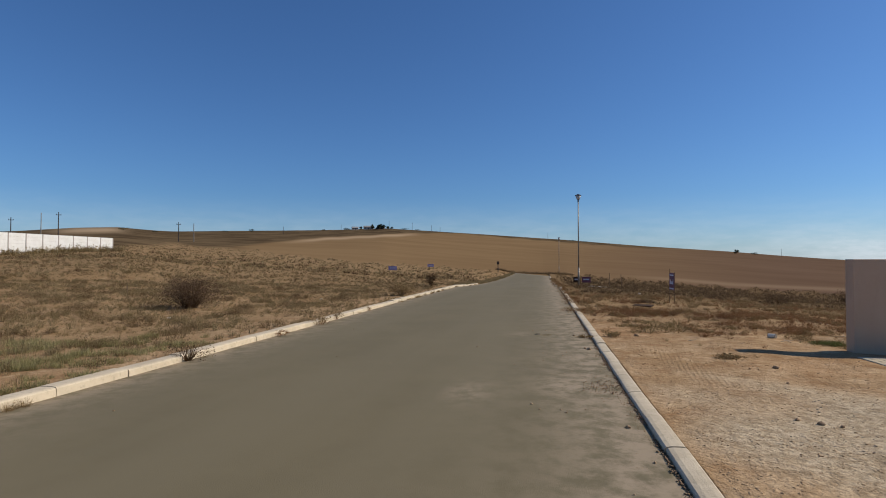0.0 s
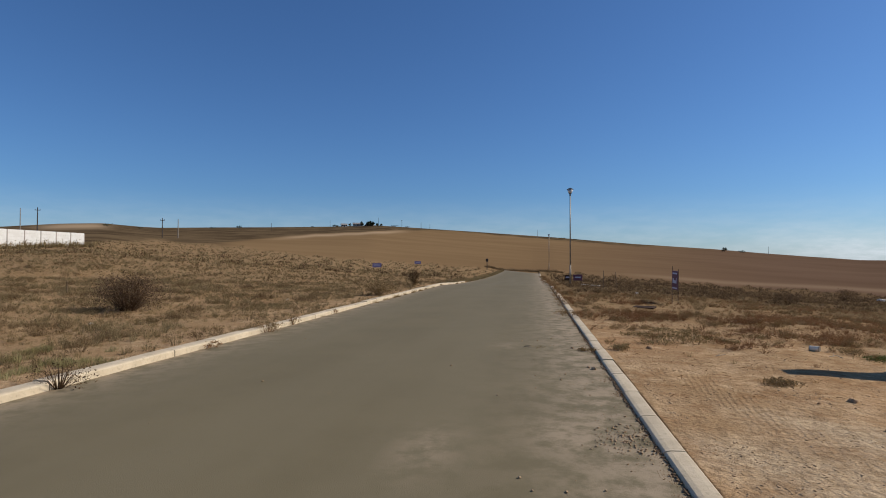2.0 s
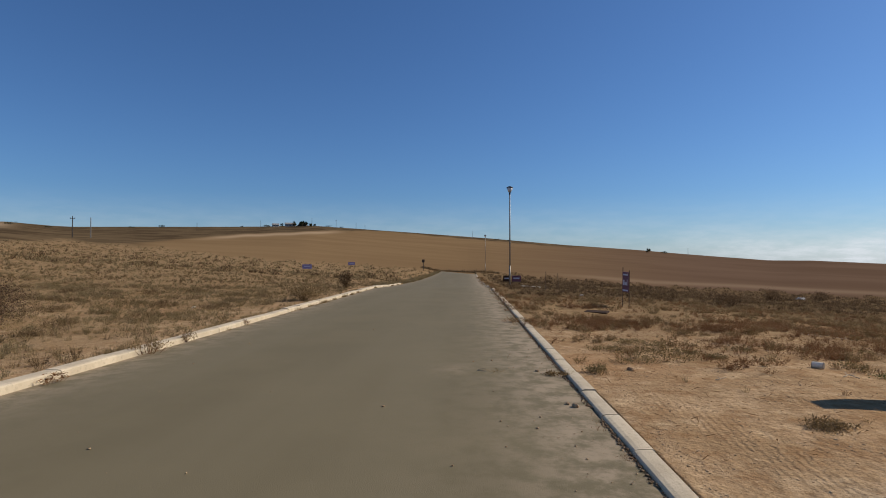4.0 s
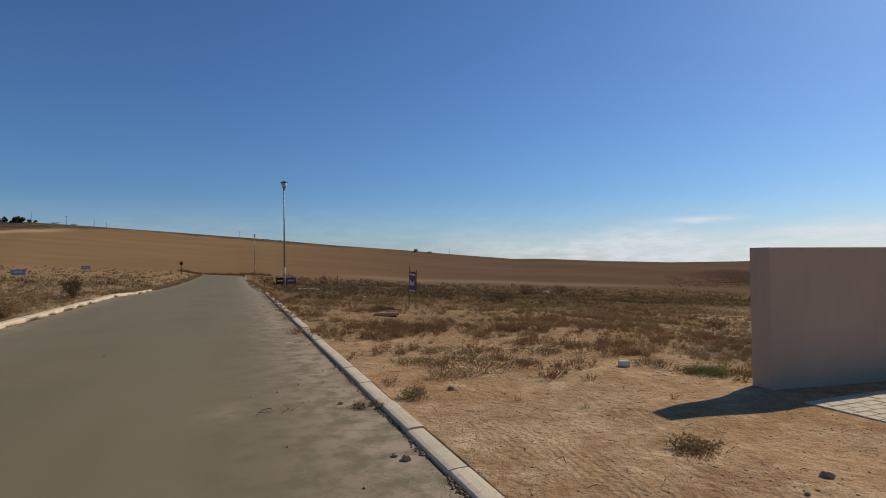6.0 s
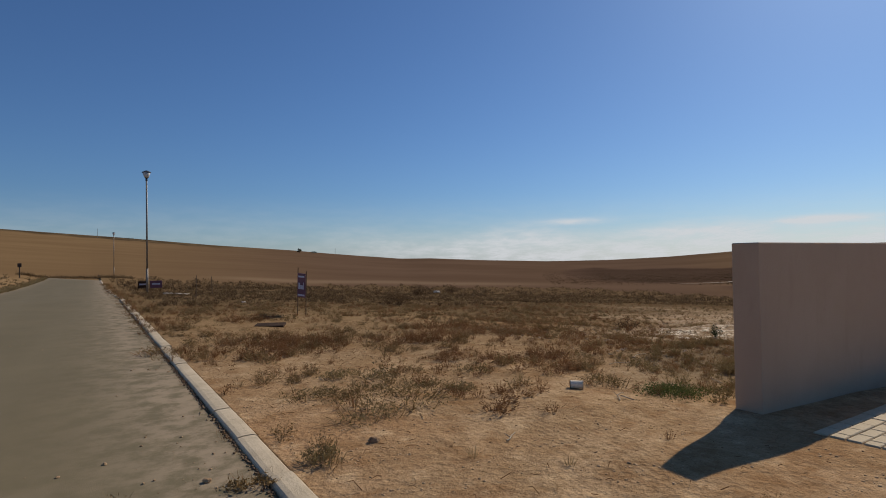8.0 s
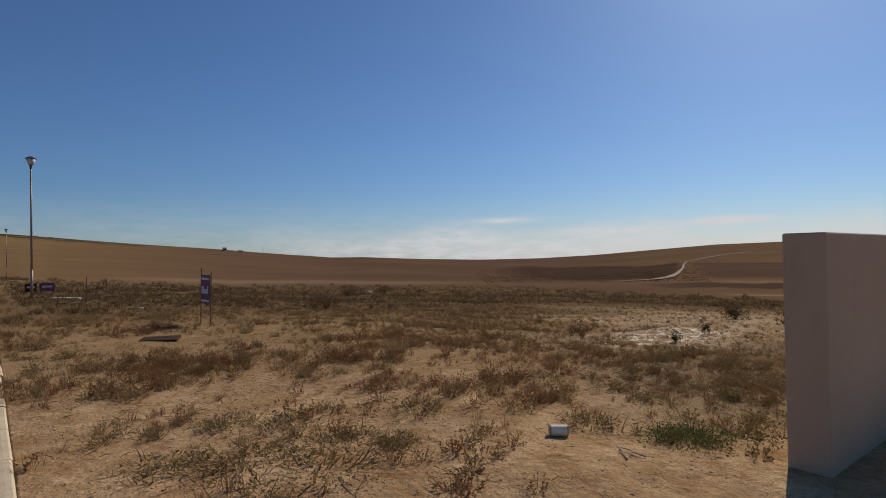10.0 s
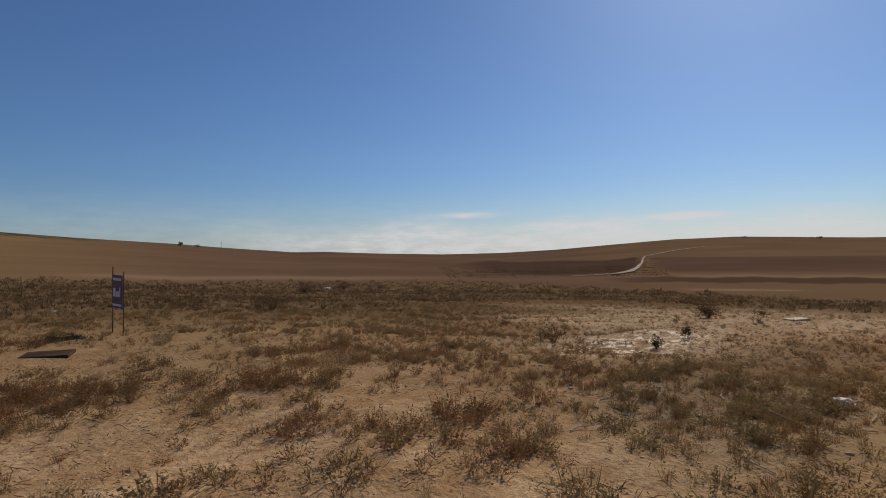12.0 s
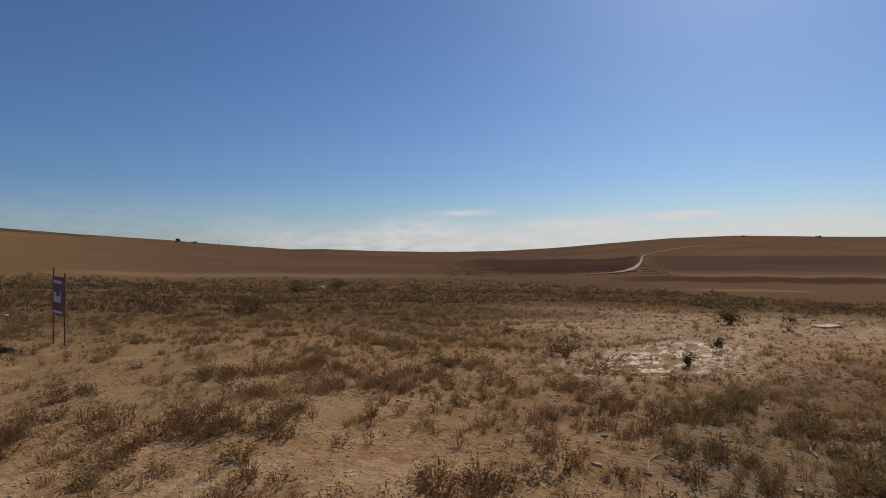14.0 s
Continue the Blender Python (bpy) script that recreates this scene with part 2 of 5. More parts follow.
M_TRACK = two_tone("pale_gravel", (0.24, 0.19, 0.135), (0.32, 0.255, 0.185), 0.05, 0.95, 0.02, 1.0)

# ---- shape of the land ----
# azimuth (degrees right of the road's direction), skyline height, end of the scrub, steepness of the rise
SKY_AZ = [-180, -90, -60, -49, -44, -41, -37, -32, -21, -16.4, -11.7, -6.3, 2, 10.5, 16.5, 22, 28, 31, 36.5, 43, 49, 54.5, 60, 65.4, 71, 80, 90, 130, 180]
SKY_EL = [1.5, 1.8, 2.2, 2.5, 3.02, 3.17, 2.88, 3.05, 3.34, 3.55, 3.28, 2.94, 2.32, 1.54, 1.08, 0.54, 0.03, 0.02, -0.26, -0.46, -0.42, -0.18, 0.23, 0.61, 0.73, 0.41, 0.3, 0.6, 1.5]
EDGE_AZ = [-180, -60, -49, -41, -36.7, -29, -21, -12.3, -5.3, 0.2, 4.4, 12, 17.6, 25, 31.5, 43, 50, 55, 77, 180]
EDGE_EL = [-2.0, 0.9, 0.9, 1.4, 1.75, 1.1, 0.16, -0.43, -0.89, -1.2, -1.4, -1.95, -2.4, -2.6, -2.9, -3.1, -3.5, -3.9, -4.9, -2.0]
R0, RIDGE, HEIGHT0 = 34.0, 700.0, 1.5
ROAD_L, ROAD_R = -5.40, 0.925          # faces of the kerbs
KERB_W, KERB_L = 0.168, 0.23          # widths beside the verge and beside the grass


def smooth(x, lo, hi):
    u = np.clip((x - lo) / (hi - lo), 0, 1)
    return u * u * (3 - 2 * u)


def near_height(x, y):
    z = np.interp(x, [3, 5, 7, 9, 12, 14, 22, 32], [0.04, 0.015, -0.06, -0.20, -0.47, -0.57, -0.90, -1.2]) + 0.035 * np.maximum(0, -x - 9)
    z = z - 0.08 * smooth(np.asarray(y, float), 13, 22) * smooth(np.asarray(x, float), 1.2, 2.6)
    return np.clip(z, -1.3, 1.3)


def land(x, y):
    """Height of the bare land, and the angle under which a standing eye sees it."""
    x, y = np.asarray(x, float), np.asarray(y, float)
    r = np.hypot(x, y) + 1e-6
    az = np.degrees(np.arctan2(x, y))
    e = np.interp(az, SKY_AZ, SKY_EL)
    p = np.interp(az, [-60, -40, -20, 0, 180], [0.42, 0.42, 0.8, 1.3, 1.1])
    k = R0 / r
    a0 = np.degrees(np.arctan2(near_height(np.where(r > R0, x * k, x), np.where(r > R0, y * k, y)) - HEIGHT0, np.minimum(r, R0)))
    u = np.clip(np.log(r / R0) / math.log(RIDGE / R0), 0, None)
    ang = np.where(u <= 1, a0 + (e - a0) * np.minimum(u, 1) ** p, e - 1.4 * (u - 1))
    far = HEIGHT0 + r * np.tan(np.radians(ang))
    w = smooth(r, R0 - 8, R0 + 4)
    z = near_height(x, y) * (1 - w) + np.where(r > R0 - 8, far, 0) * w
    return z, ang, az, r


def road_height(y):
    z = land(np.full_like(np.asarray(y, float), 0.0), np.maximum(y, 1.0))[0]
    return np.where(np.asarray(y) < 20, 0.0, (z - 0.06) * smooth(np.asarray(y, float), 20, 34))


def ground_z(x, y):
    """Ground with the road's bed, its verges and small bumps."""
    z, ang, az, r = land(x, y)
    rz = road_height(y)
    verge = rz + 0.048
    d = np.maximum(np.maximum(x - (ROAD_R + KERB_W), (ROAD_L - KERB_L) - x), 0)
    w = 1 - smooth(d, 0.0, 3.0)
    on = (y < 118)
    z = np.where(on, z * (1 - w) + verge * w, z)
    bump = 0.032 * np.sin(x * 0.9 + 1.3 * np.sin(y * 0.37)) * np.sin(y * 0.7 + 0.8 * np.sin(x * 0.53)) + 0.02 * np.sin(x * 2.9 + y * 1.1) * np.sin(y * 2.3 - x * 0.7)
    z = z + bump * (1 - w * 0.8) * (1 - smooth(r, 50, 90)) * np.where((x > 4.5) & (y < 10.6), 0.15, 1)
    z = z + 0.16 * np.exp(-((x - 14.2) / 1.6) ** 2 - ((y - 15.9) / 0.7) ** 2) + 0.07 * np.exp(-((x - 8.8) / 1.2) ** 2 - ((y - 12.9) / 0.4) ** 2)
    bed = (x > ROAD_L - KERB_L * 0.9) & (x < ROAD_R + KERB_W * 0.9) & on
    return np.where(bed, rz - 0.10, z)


def gz(x, y):
    return float(ground_z(np.array([float(x)]), np.array([float(y)]))[0])


def polar(az, r):
    x, y = r * math.sin(radians(az)), r * math.cos(radians(az))
    return x, y, gz(x, y)


# ---- mesh helpers ----
def mesh_ob(name, bm, material, smooth_faces=False):
    me = bpy.data.meshes.new(name)
    bm.to_mesh(me)
    bm.free()
    me.materials.append(material)
    if smooth_faces:
        me.polygons.foreach_set("use_smooth", [True] * len(me.polygons))
    return new(name, me)


def part(name, bm, material, parent, label="", smooth_faces=False):
    ob = mesh_ob(name, bm, material, smooth_faces)
    ob.parent = parent
    if label:
        ob["label"] = label
    return ob


def thing(name, m, label, category, group="", kind=""):
    ob = new(name)
    ob.empty_display_size = 0.2
    ob.matrix_world = m
    return tagged(ob, label, category, group, kind)


def arrays_ob(name, verts, faces, material):
    """verts n x 3, faces m x 3 or m x 4, as one mesh."""
    me = bpy.data.meshes.new(name)
    k = faces.shape[1]
    me.vertices.add(len(verts))
    me.vertices.foreach_set("co", np.ascontiguousarray(verts, dtype=np.float32).ravel())
    me.loops.add(len(faces) * k)
    me.loops.foreach_set("vertex_index", np.ascontiguousarray(faces, dtype=np.int32).ravel())
    me.polygons.add(len(faces))
    me.polygons.foreach_set("loop_start", np.arange(0, len(faces) * k, k, dtype=np.int32))
    me.update(calc_edges=True)
    me.materials.append(material)
    return new(name, me)


def box(bm, size, at=(0, 0, 0), bevel=0.0, turn=0.0):
    r = bmesh.ops.create_cube(bm, size=1.0, matrix=Matrix.Translation(at) @ Matrix.Rotation(turn, 4, 'Z') @ Matrix.Diagonal((*size, 1)))
    if bevel:
        es = list({e for v in r["verts"] for e in v.link_edges})
        bmesh.ops.bevel(bm, geom=es, offset=bevel, segments=1, affect='EDGES', profile=0.5)
    return bm


def cyl(bm, r1, r2, z0, z1, n=12, at=(0, 0), m=None):
    mat = Matrix.Translation((at[0], at[1], (z0 + z1) / 2))
    bmesh.ops.create_cone(bm, cap_ends=True, segments=n, radius1=r1, radius2=r2, depth=z1 - z0, matrix=(m @ mat) if m else mat)
    return bm


def rod(bm, a, b, r, n=6, r2=None):
    a, b = Vector(a), Vector(b)
    q = (b - a).to_track_quat('Z', 'Y').to_matrix().to_4x4()
    bmesh.ops.create_cone(bm, cap_ends=True, segments=n, radius1=r, radius2=r if r2 is None else r2, depth=(b - a).length,
                          matrix=Matrix.Translation((a + b) / 2) @ q)
    return bm


# ---- ground ----
def graded(lo, hi, c, fine, grow, snaps=()):
    out = [c]
    while out[-1] < hi:
        out.append(out[-1] + max(fine, grow * abs(out[-1] - c)))
    down = [c]
    while down[-1] > lo:
        down.append(down[-1] - max(fine, grow * abs(down[-1] - c)))
    v = np.array(sorted(set(down + out)))
    for s in snaps:
        v = v[np.abs(v - s) > 0.03]
    return np.sort(np.concatenate([v, np.array(list(snaps), float)]))


def chalk(x, y):
    """Bare pale crust on the far side of the plot behind the wall, 0 to 1."""
    r, az = np.hypot(x - 3.2, y - 11.1), np.degrees(np.arctan2(x - 3.2, y - 11.1))
    return smooth(r, 8.3, 10.5) * (1 - smooth(r, 19, 25)) * smooth(az + 5 * np.sin(r * 0.9), 46, 64) * (1 - smooth(az, 92, 100)) * (1 - 0.85 * smooth(az, 70, 79) * (1 - smooth(r, 12.5, 17)))


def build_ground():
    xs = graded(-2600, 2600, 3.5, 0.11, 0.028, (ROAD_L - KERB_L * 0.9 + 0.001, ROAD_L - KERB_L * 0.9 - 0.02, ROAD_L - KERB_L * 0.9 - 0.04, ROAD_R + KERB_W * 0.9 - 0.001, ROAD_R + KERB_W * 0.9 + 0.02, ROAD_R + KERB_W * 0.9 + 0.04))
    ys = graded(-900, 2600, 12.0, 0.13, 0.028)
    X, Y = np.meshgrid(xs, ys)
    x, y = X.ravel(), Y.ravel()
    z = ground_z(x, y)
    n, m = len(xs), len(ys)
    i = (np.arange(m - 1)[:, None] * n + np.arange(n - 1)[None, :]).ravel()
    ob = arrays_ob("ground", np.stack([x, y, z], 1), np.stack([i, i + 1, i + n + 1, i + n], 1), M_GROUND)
    _, ang, az, r = land(x, y)
    wob = 0.10 * np.sin(az * 1.7) + 0.07 * np.sin(az * 4.3 + 1) + 0.05 * np.sin(az * 9.1)
    edge = np.interp(az, EDGE_AZ, EDGE_EL) + wob
    far = smooth(ang, edge - 0.10, edge + 0.10) * smooth(r, 14, 22)
    scrub = np.where(x < -3, smooth(-x, 5.5, 7.5) * 0.48 + smooth(r, 20, 34) * 0.3, smooth(y + 0.5 * x, 14.5, 21) * 0.6 + smooth(r, 20, 29) * 0.5)
    scrub = scrub + 0.7 * smooth(1.0 - np.hypot((x - 7.8) / 3.2, (y - 11.5) / 1.6), 0.0, 0.6) * (y > 10.4)
    scrub = np.clip(scrub * (1 - 0.85 * smooth(az, 38, 60) * (1 - smooth(r, 18, 24))), 0, 1)
    east = smooth(az, 40, 48)
    # grows rightward: brown soil plus backlit furrow shade, both painted by this mask
    dark = np.clip(smooth(az, -4, 24) * 0.85 * smooth(3.4 - ang, 0.2, 2.4) + 0.15 * east, 0, 0.85) * (1 - 0.32 * smooth(az, 52, 61))
    wave = ang + 0.04 * np.sin(az * 0.9) + 0.02 * np.sin(az * 2.7 + 2)
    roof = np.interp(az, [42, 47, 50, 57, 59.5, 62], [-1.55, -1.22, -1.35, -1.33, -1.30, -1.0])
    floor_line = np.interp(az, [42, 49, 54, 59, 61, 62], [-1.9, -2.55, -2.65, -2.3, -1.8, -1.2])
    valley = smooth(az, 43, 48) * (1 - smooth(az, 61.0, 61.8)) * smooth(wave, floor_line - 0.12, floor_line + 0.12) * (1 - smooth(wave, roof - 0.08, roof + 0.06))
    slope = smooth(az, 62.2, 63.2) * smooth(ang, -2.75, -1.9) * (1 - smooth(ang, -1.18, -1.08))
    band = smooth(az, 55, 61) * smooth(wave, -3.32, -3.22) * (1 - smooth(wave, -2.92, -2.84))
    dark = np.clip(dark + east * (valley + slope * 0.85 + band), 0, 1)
    crest = np.interp(az, SKY_AZ, SKY_EL)
    hem = np.interp(az, [-60, -31, -27, -22.6, -19, -14.6, -9, 10], [3.0, 1.55, 2.05, 2.55, 2.75, 3.02, 3.05, 1.35]) + 0.03 * np.sin(az * 2.2)
    veld = np.clip((1 - smooth(az, -33, -29)) + smooth(ang, hem - 0.06, hem + 0.06) * (1 - smooth(az, 6, 22)), 0, 1)
    pale = np.exp(-((ang - (hem - 0.16)) / 0.13) ** 2) * smooth(az, -27, -23) * (1 - smooth(az, -15, -12)) * 0.65
    pale = pale + np.exp(-((ang - (crest - 0.25)) / 0.25) ** 2) * smooth(az, -46.5, -44) * (1 - smooth(az, -41.5, -40)) * 0.75
    pale = pale + np.exp(-((ang - (edge - wob + 0.35)) / 0.16) ** 2) * smooth(az, 6, 14) * (1 - smooth(az, 30, 50)) * 0.20
    pale = pale + np.exp(-((ang + 3.80) / 0.05) ** 2) * smooth(az, 59, 61) * (1 - smooth(az, 66, 69)) * 0.35
    pale = pale + np.exp(-((wave + 2.75) / 0.09) ** 2) * smooth(az, 62, 64) * 0.16
    gravel = smooth(1.3 - np.hypot((x - 3.0) / 1.6, (y - 5.2) / 2.4) + 0.35 * np.sin(x * 2.3 + 1.2 * np.sin(y * 1.7)) * np.sin(y * 1.9 + x), 0.0, 0.9)
    gravel = gravel + 0.8 * smooth(1.0 - np.hypot((x - 7.5) / 3.0, (y - 11.6) / 1.6), 0.0, 0.7)
    gravel = gravel + smooth(1.0 - np.hypot((x - 12.5) / 4.5, (y - 14.0) / 2.2), 0.0, 0.6) * 0.3 + smooth(1.0 - np.hypot((x - 8.5) / 2.5, (y - 12.0) / 2.0), 0, 0.6) * 0.6
    mid = 1.5 + 0.12 * (12 - y)
    tread = np.exp(-((x - mid) / 0.24) ** 2) + np.exp(-((x - mid - 1.5) / 0.24) ** 2) * 0.8
    tread = tread * smooth(y, 3, 5) * (1 - smooth(y, 10.5, 12.5)) * (0.5 + 0.5 * np.sin(x * 1.7 + y * 1.3))
    lime = np.exp(-((x - 11.8) / 1.6) ** 2 - ((y - 15.3) / 0.8) ** 2) + 0.6 * np.exp(-((x - 13.9) / 1.5) ** 2 - ((y - 15.4) / 0.5) ** 2)
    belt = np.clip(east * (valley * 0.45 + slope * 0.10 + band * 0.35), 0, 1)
    loam = smooth(az, -1, 6) * smooth(r, 21, 30) * 0.75 * (1 - 0.5 * smooth(az, 36, 44) * (1 - smooth(r, 20, 25)))
    crust = chalk(x, y)
    loam = np.clip(loam * (1 - 0.8 * crust) + 0.32 * smooth(1.0 - np.hypot((x - 8.2) / 3.4, (y - 13.4) / 1.9), 0.0, 0.6) + 0.18 * smooth(1.0 - np.hypot((x - 8.3) / 3.2, (y - 12.0) / 1.5), 0.0, 0.6) + 0.6 * smooth(1.0 - np.hypot((x - 13.0) / 4.5, (y - 12.4) / 1.7), 0.0, 0.5), 0, 1)
    scrub = scrub * (1 - 0.4 * crust)
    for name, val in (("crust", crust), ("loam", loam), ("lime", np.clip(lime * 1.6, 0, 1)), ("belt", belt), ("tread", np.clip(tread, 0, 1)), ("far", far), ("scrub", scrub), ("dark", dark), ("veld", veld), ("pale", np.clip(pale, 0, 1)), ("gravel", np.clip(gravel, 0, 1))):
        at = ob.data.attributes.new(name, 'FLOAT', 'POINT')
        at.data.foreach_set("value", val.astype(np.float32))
    ob.data.polygons.foreach_set("use_smooth", [True] * len(ob.data.polygons))
    return tagged(ob, "dry sandy building plots with brown fields rising to low hills", "ground", kind="structure")


build_ground()


def build_road():
    ys = np.concatenate([np.arange(-30, 40, 0.1), np.arange(40, 118, 1.0)])
    us = np.linspace(0, 1, 19)
    ragged = 0.006 * np.sin(ys * 5.1) + 0.006 * np.sin(ys * 11.7 + 1) + 0.012 * np.sin(ys * 1.3)
    right = np.where(ys < 88, ROAD_R - 0.016 + ragged * 0.6, ROAD_R - 0.32 * (ys - 88))
    X = ROAD_L - 0.01 + (right - ROAD_L + 0.01)[:, None] * us[None, :]
    Y = np.repeat(ys[:, None], len(us), 1)
    camber = 0.035 * (1 - (2 * us - 1) ** 2) + 0.036 * us ** 3
    Z = road_height(Y.ravel()).reshape(Y.shape) + camber[None, :] - 0.01 
    n = len(us)
    i = (np.arange(len(ys) - 1)[:, None] * n + np.arange(n - 1)[None, :]).ravel()
    ob = arrays_ob("road", np.stack([X.ravel(), Y.ravel(), Z.ravel()], 1), np.stack([i, i + 1, i + n + 1, i + n], 1), M_ROAD)
    edge = np.minimum(X - X[:, :1], (X[:, -1:] - X) * 0.8)
    dust = np.exp(-edge / 0.40) * 1.25 + 1.0 * np.exp(-((X - 0.55) / 0.45) ** 2 - ((Y - 6.75) / 0.45) ** 2) + 0.75 * np.exp(-((X + 0.80) / 0.20) ** 2 - ((Y - 6.25) / 0.5) ** 2)
    dust = dust + 0.9 * np.exp(-((X - 0.62) / 0.25) ** 2 - ((Y - 18.2) / 0.5) ** 2)
    dust = dust + 0.5 * np.exp(-((X - 0.80) / 0.60) ** 2) + 0.5 * np.exp(-((X + 0.55) / 0.15) ** 2 - ((Y - 11.4) / 0.35) ** 2)
    at = ob.data.attributes.new("dust", 'FLOAT', 'POINT')
    at.data.foreach_set("value", np.clip(dust, 0, 1).ravel().astype(np.float32))
    ob.data.polygons.foreach_set("use_smooth", [True] * len(ob.data.polygons))
    return tagged(ob, "brown-grey worn asphalt road with sand along its edges", "road", kind="structure")


build_road()


def kerb(name, face_x, side, y0, y1, length, width, height, label):
    """A row of concrete kerb blocks; side is +1 where the verge lies to the right of the road."""
    n = int((y1 - y0) / length)
    bm = bmesh.new()
    for j in range(n):
        y = y0 + length * j
        box(bm, (width * 0.8, length - 0.001, 0.10), (face_x + side * width * 0.5, y + length / 2, float(road_height(np.array([y]))[0]) - 0.03))
    bed = mesh_ob(name, bm, M_MORTAR)
    tagged(bed, label, "kerb", kind="structure")
    b = bmesh.new()
    outline = ((0.0, -0.10), (0.0, height - 0.026), (0.005, height - 0.017), (0.016, height - 0.009), (0.050, height - 0.002), (width * 0.7, height), (width - 0.016, height - 0.002), (width, height - 0.018), (width, -0.10))
    ends = [[b.verts.new((side * px, py, pz)) for px, pz in outline] for py in (0.006 - length / 2, length / 2 - 0.006)]
    k = len(outline)
    for q in range(k):
        b.faces.new((ends[0][q], ends[0][(q + 1) % k], ends[1][(q + 1) % k], ends[1][q]))
    b.faces.new(ends[0][::-1])
    b.faces.new(ends[1])
    bmesh.ops.recalc_face_normals(b, faces=b.faces)
    me = bpy.data.meshes.new("kerb_block")
    b.to_mesh(me)
    b.free()
    me.materials.append(M_KERB)
    rnd = random.Random(name)
    for j in range(n):
        y = y0 + length * (j + 0.5)
        o = new("kerb_block", me)
        o.parent = bed
        rough = 1.0 if y < 18 else 2.2
        o.matrix_world = pose(face_x + rnd.uniform(-0.006, 0.006) * rough, y, float(road_height(np.array([y]))[0]) + rnd.uniform(-0.006, 0.006) * rough,
                              rnd.uniform(-0.3, 0.3) * rough, rnd.uniform(-0.5, 0.5) * rough, rnd.uniform(-0.35, 0.35) * rough)
    return bed


# ---- boundary walls ----
def build_wall():
    x0, x1, y0, y1, top = 5.022, 19.0, 10.12, 10.37, 1.553
    bm = bmesh.new()
    box(bm, (x1 - x0, y1 - y0, top + 0.6), ((x0 + x1) / 2, (y0 + y1) / 2, (top - 0.6) / 2), 0.008)
    w = mesh_ob("wall_plot", bm, M_PLASTER)
    tagged(w, "plain grey-beige plastered boundary wall in its own shade", "wall", kind="structure")
    return w


build_wall()


def white_wall():
    level = 2.62
    a, b = polar(-41.3, 74.0), polar(-58.0, 58.5)
    A, B = Vector(a), Vector(b)
    n = 14
    base = thing("boundary_wall", Matrix.Translation((A.x, A.y, gz(A.x, A.y))), "white precast concrete panel wall across the scrub", "wall")
    turn = math.atan2(B.y - A.y, B.x - A.x)
    step = (B - A).xy.length / n
    for j in range(n + 1):
        p = A.lerp(B, j / n)
        bm = bmesh.new()
        box(bm, (0.10, 0.05, 2.6), (0, 0.03, 0.36), 0.01)
        o = part("post", bm, M_COPING, base, "grey concrete post")
        o.matrix_world = Matrix.Translation((p.x, p.y, level)) @ Matrix.Rotation(turn, 4, 'Z')
        if j < n:
            q = A.lerp(B, (j + 0.5) / n)
            bm = bmesh.new()
            for k in range(-2, 5):
                box(bm, (step - 0.06, 0.06, 0.332), (0, 0, 0.336 * k + 0.168), 0.006)
            o = part("panel", bm, M_WHITE, base)
            o.matrix_world = Matrix.Translation((q.x, q.y, level)) @ Matrix.Rotation(turn, 4, 'Z')
    return base


white_wall()


# ---- lamps, poles, signs ----
def street_lamp(x, y, h):
    t = thing("street_lamp", pose(x, y, gz(x, y) - 0.02), "tall slim street lamp with a milky post-top lantern", "street lamp", "street lamps along the road")
    part("pole", cyl(cyl(bmesh.new(), 0.062, 0.055, 0, 1.4, 14), 0.05, 0.038, 1.4, h - 0.55, 14), M_GALV, t, "weathered brown-grey steel pole", True)
    part("base_collar", cyl(bmesh.new(), 0.085, 0.065, 0, 0.12, 14), M_DARKMETAL, t)
    part("neck", cyl(cyl(bmesh.new(), 0.055, 0.055, h - 0.58, h - 0.46, 12), 0.04, 0.10, h - 0.46, h - 0.40, 12), M_DARKMETAL, t)
    bowl = part("bowl", cyl(bmesh.new(), 0.10, 0.21, h - 0.40, h - 0.12, 16), M_LANTERN, t, "milky white lantern bowl", True)
    part("rim", cyl(bmesh.new(), 0.235, 0.235, h - 0.12, h - 0.09, 16), M_DARKMETAL, bowl)
    part("hood", cyl(bmesh.new(), 0.225, 0.06, h - 0.09, h, 16), M_DARKMETAL, t, "dark hood over the lantern")
    return t


street_lamp(2.60, 42.0, 6.85)
street_lamp(3.0, 107.0, 6.85)


def power_pole(az, r, h, arm=True, light=False):
    x, y, z = polar(az, r)
    h = h * 0.9
    t = thing("utility_pole", pose(x, y, z, 0, 0, -az), "timber utility pole standing in far scrubland" if not light else "pale slim pole standing in far scrubland", "utility pole", "poles on the far plain")
    part("pole", cyl(bmesh.new(), 0.18, 0.12, -0.3, h, 8), M_GALV if light else M_POLE, t)
    if arm:
        part("crossarm", box(bmesh.new(), (1.5, 0.14, 0.16), (0, 0, h - 0.9), 0.02), M_POLE, t)
        for k in (-0.65, 0.65, 0.0):
            part("insulator", cyl(bmesh.new(), 0.09, 0.06, h - 0.8, h - 0.5, 8, (k, 0)), M_DARKMETAL, t)
    return t


power_pole(-48.5, 240, 8.5)
power_pole(-46.5, 260, 10.5, False, True)
power_pole(-45.3, 220, 9.5)
power_pole(-36.0, 230, 8.2)
power_pole(-34.7, 235, 8.0, False, True)
power_pole(-26.5, 520, 7.5, False)
power_pole(-13.5, 660, 11.0)
power_pole(-11.5, 680, 9.0, False)
power_pole(-10.6, 680, 7.0, False)
power_pole(-20.8, 640, 9.0, False)
power_pole(-15.9, 640, 12.0, False)
power_pole(0.5, 640, 10.0, False, True)
power_pole(21.3, 640, 9.5, False, True)


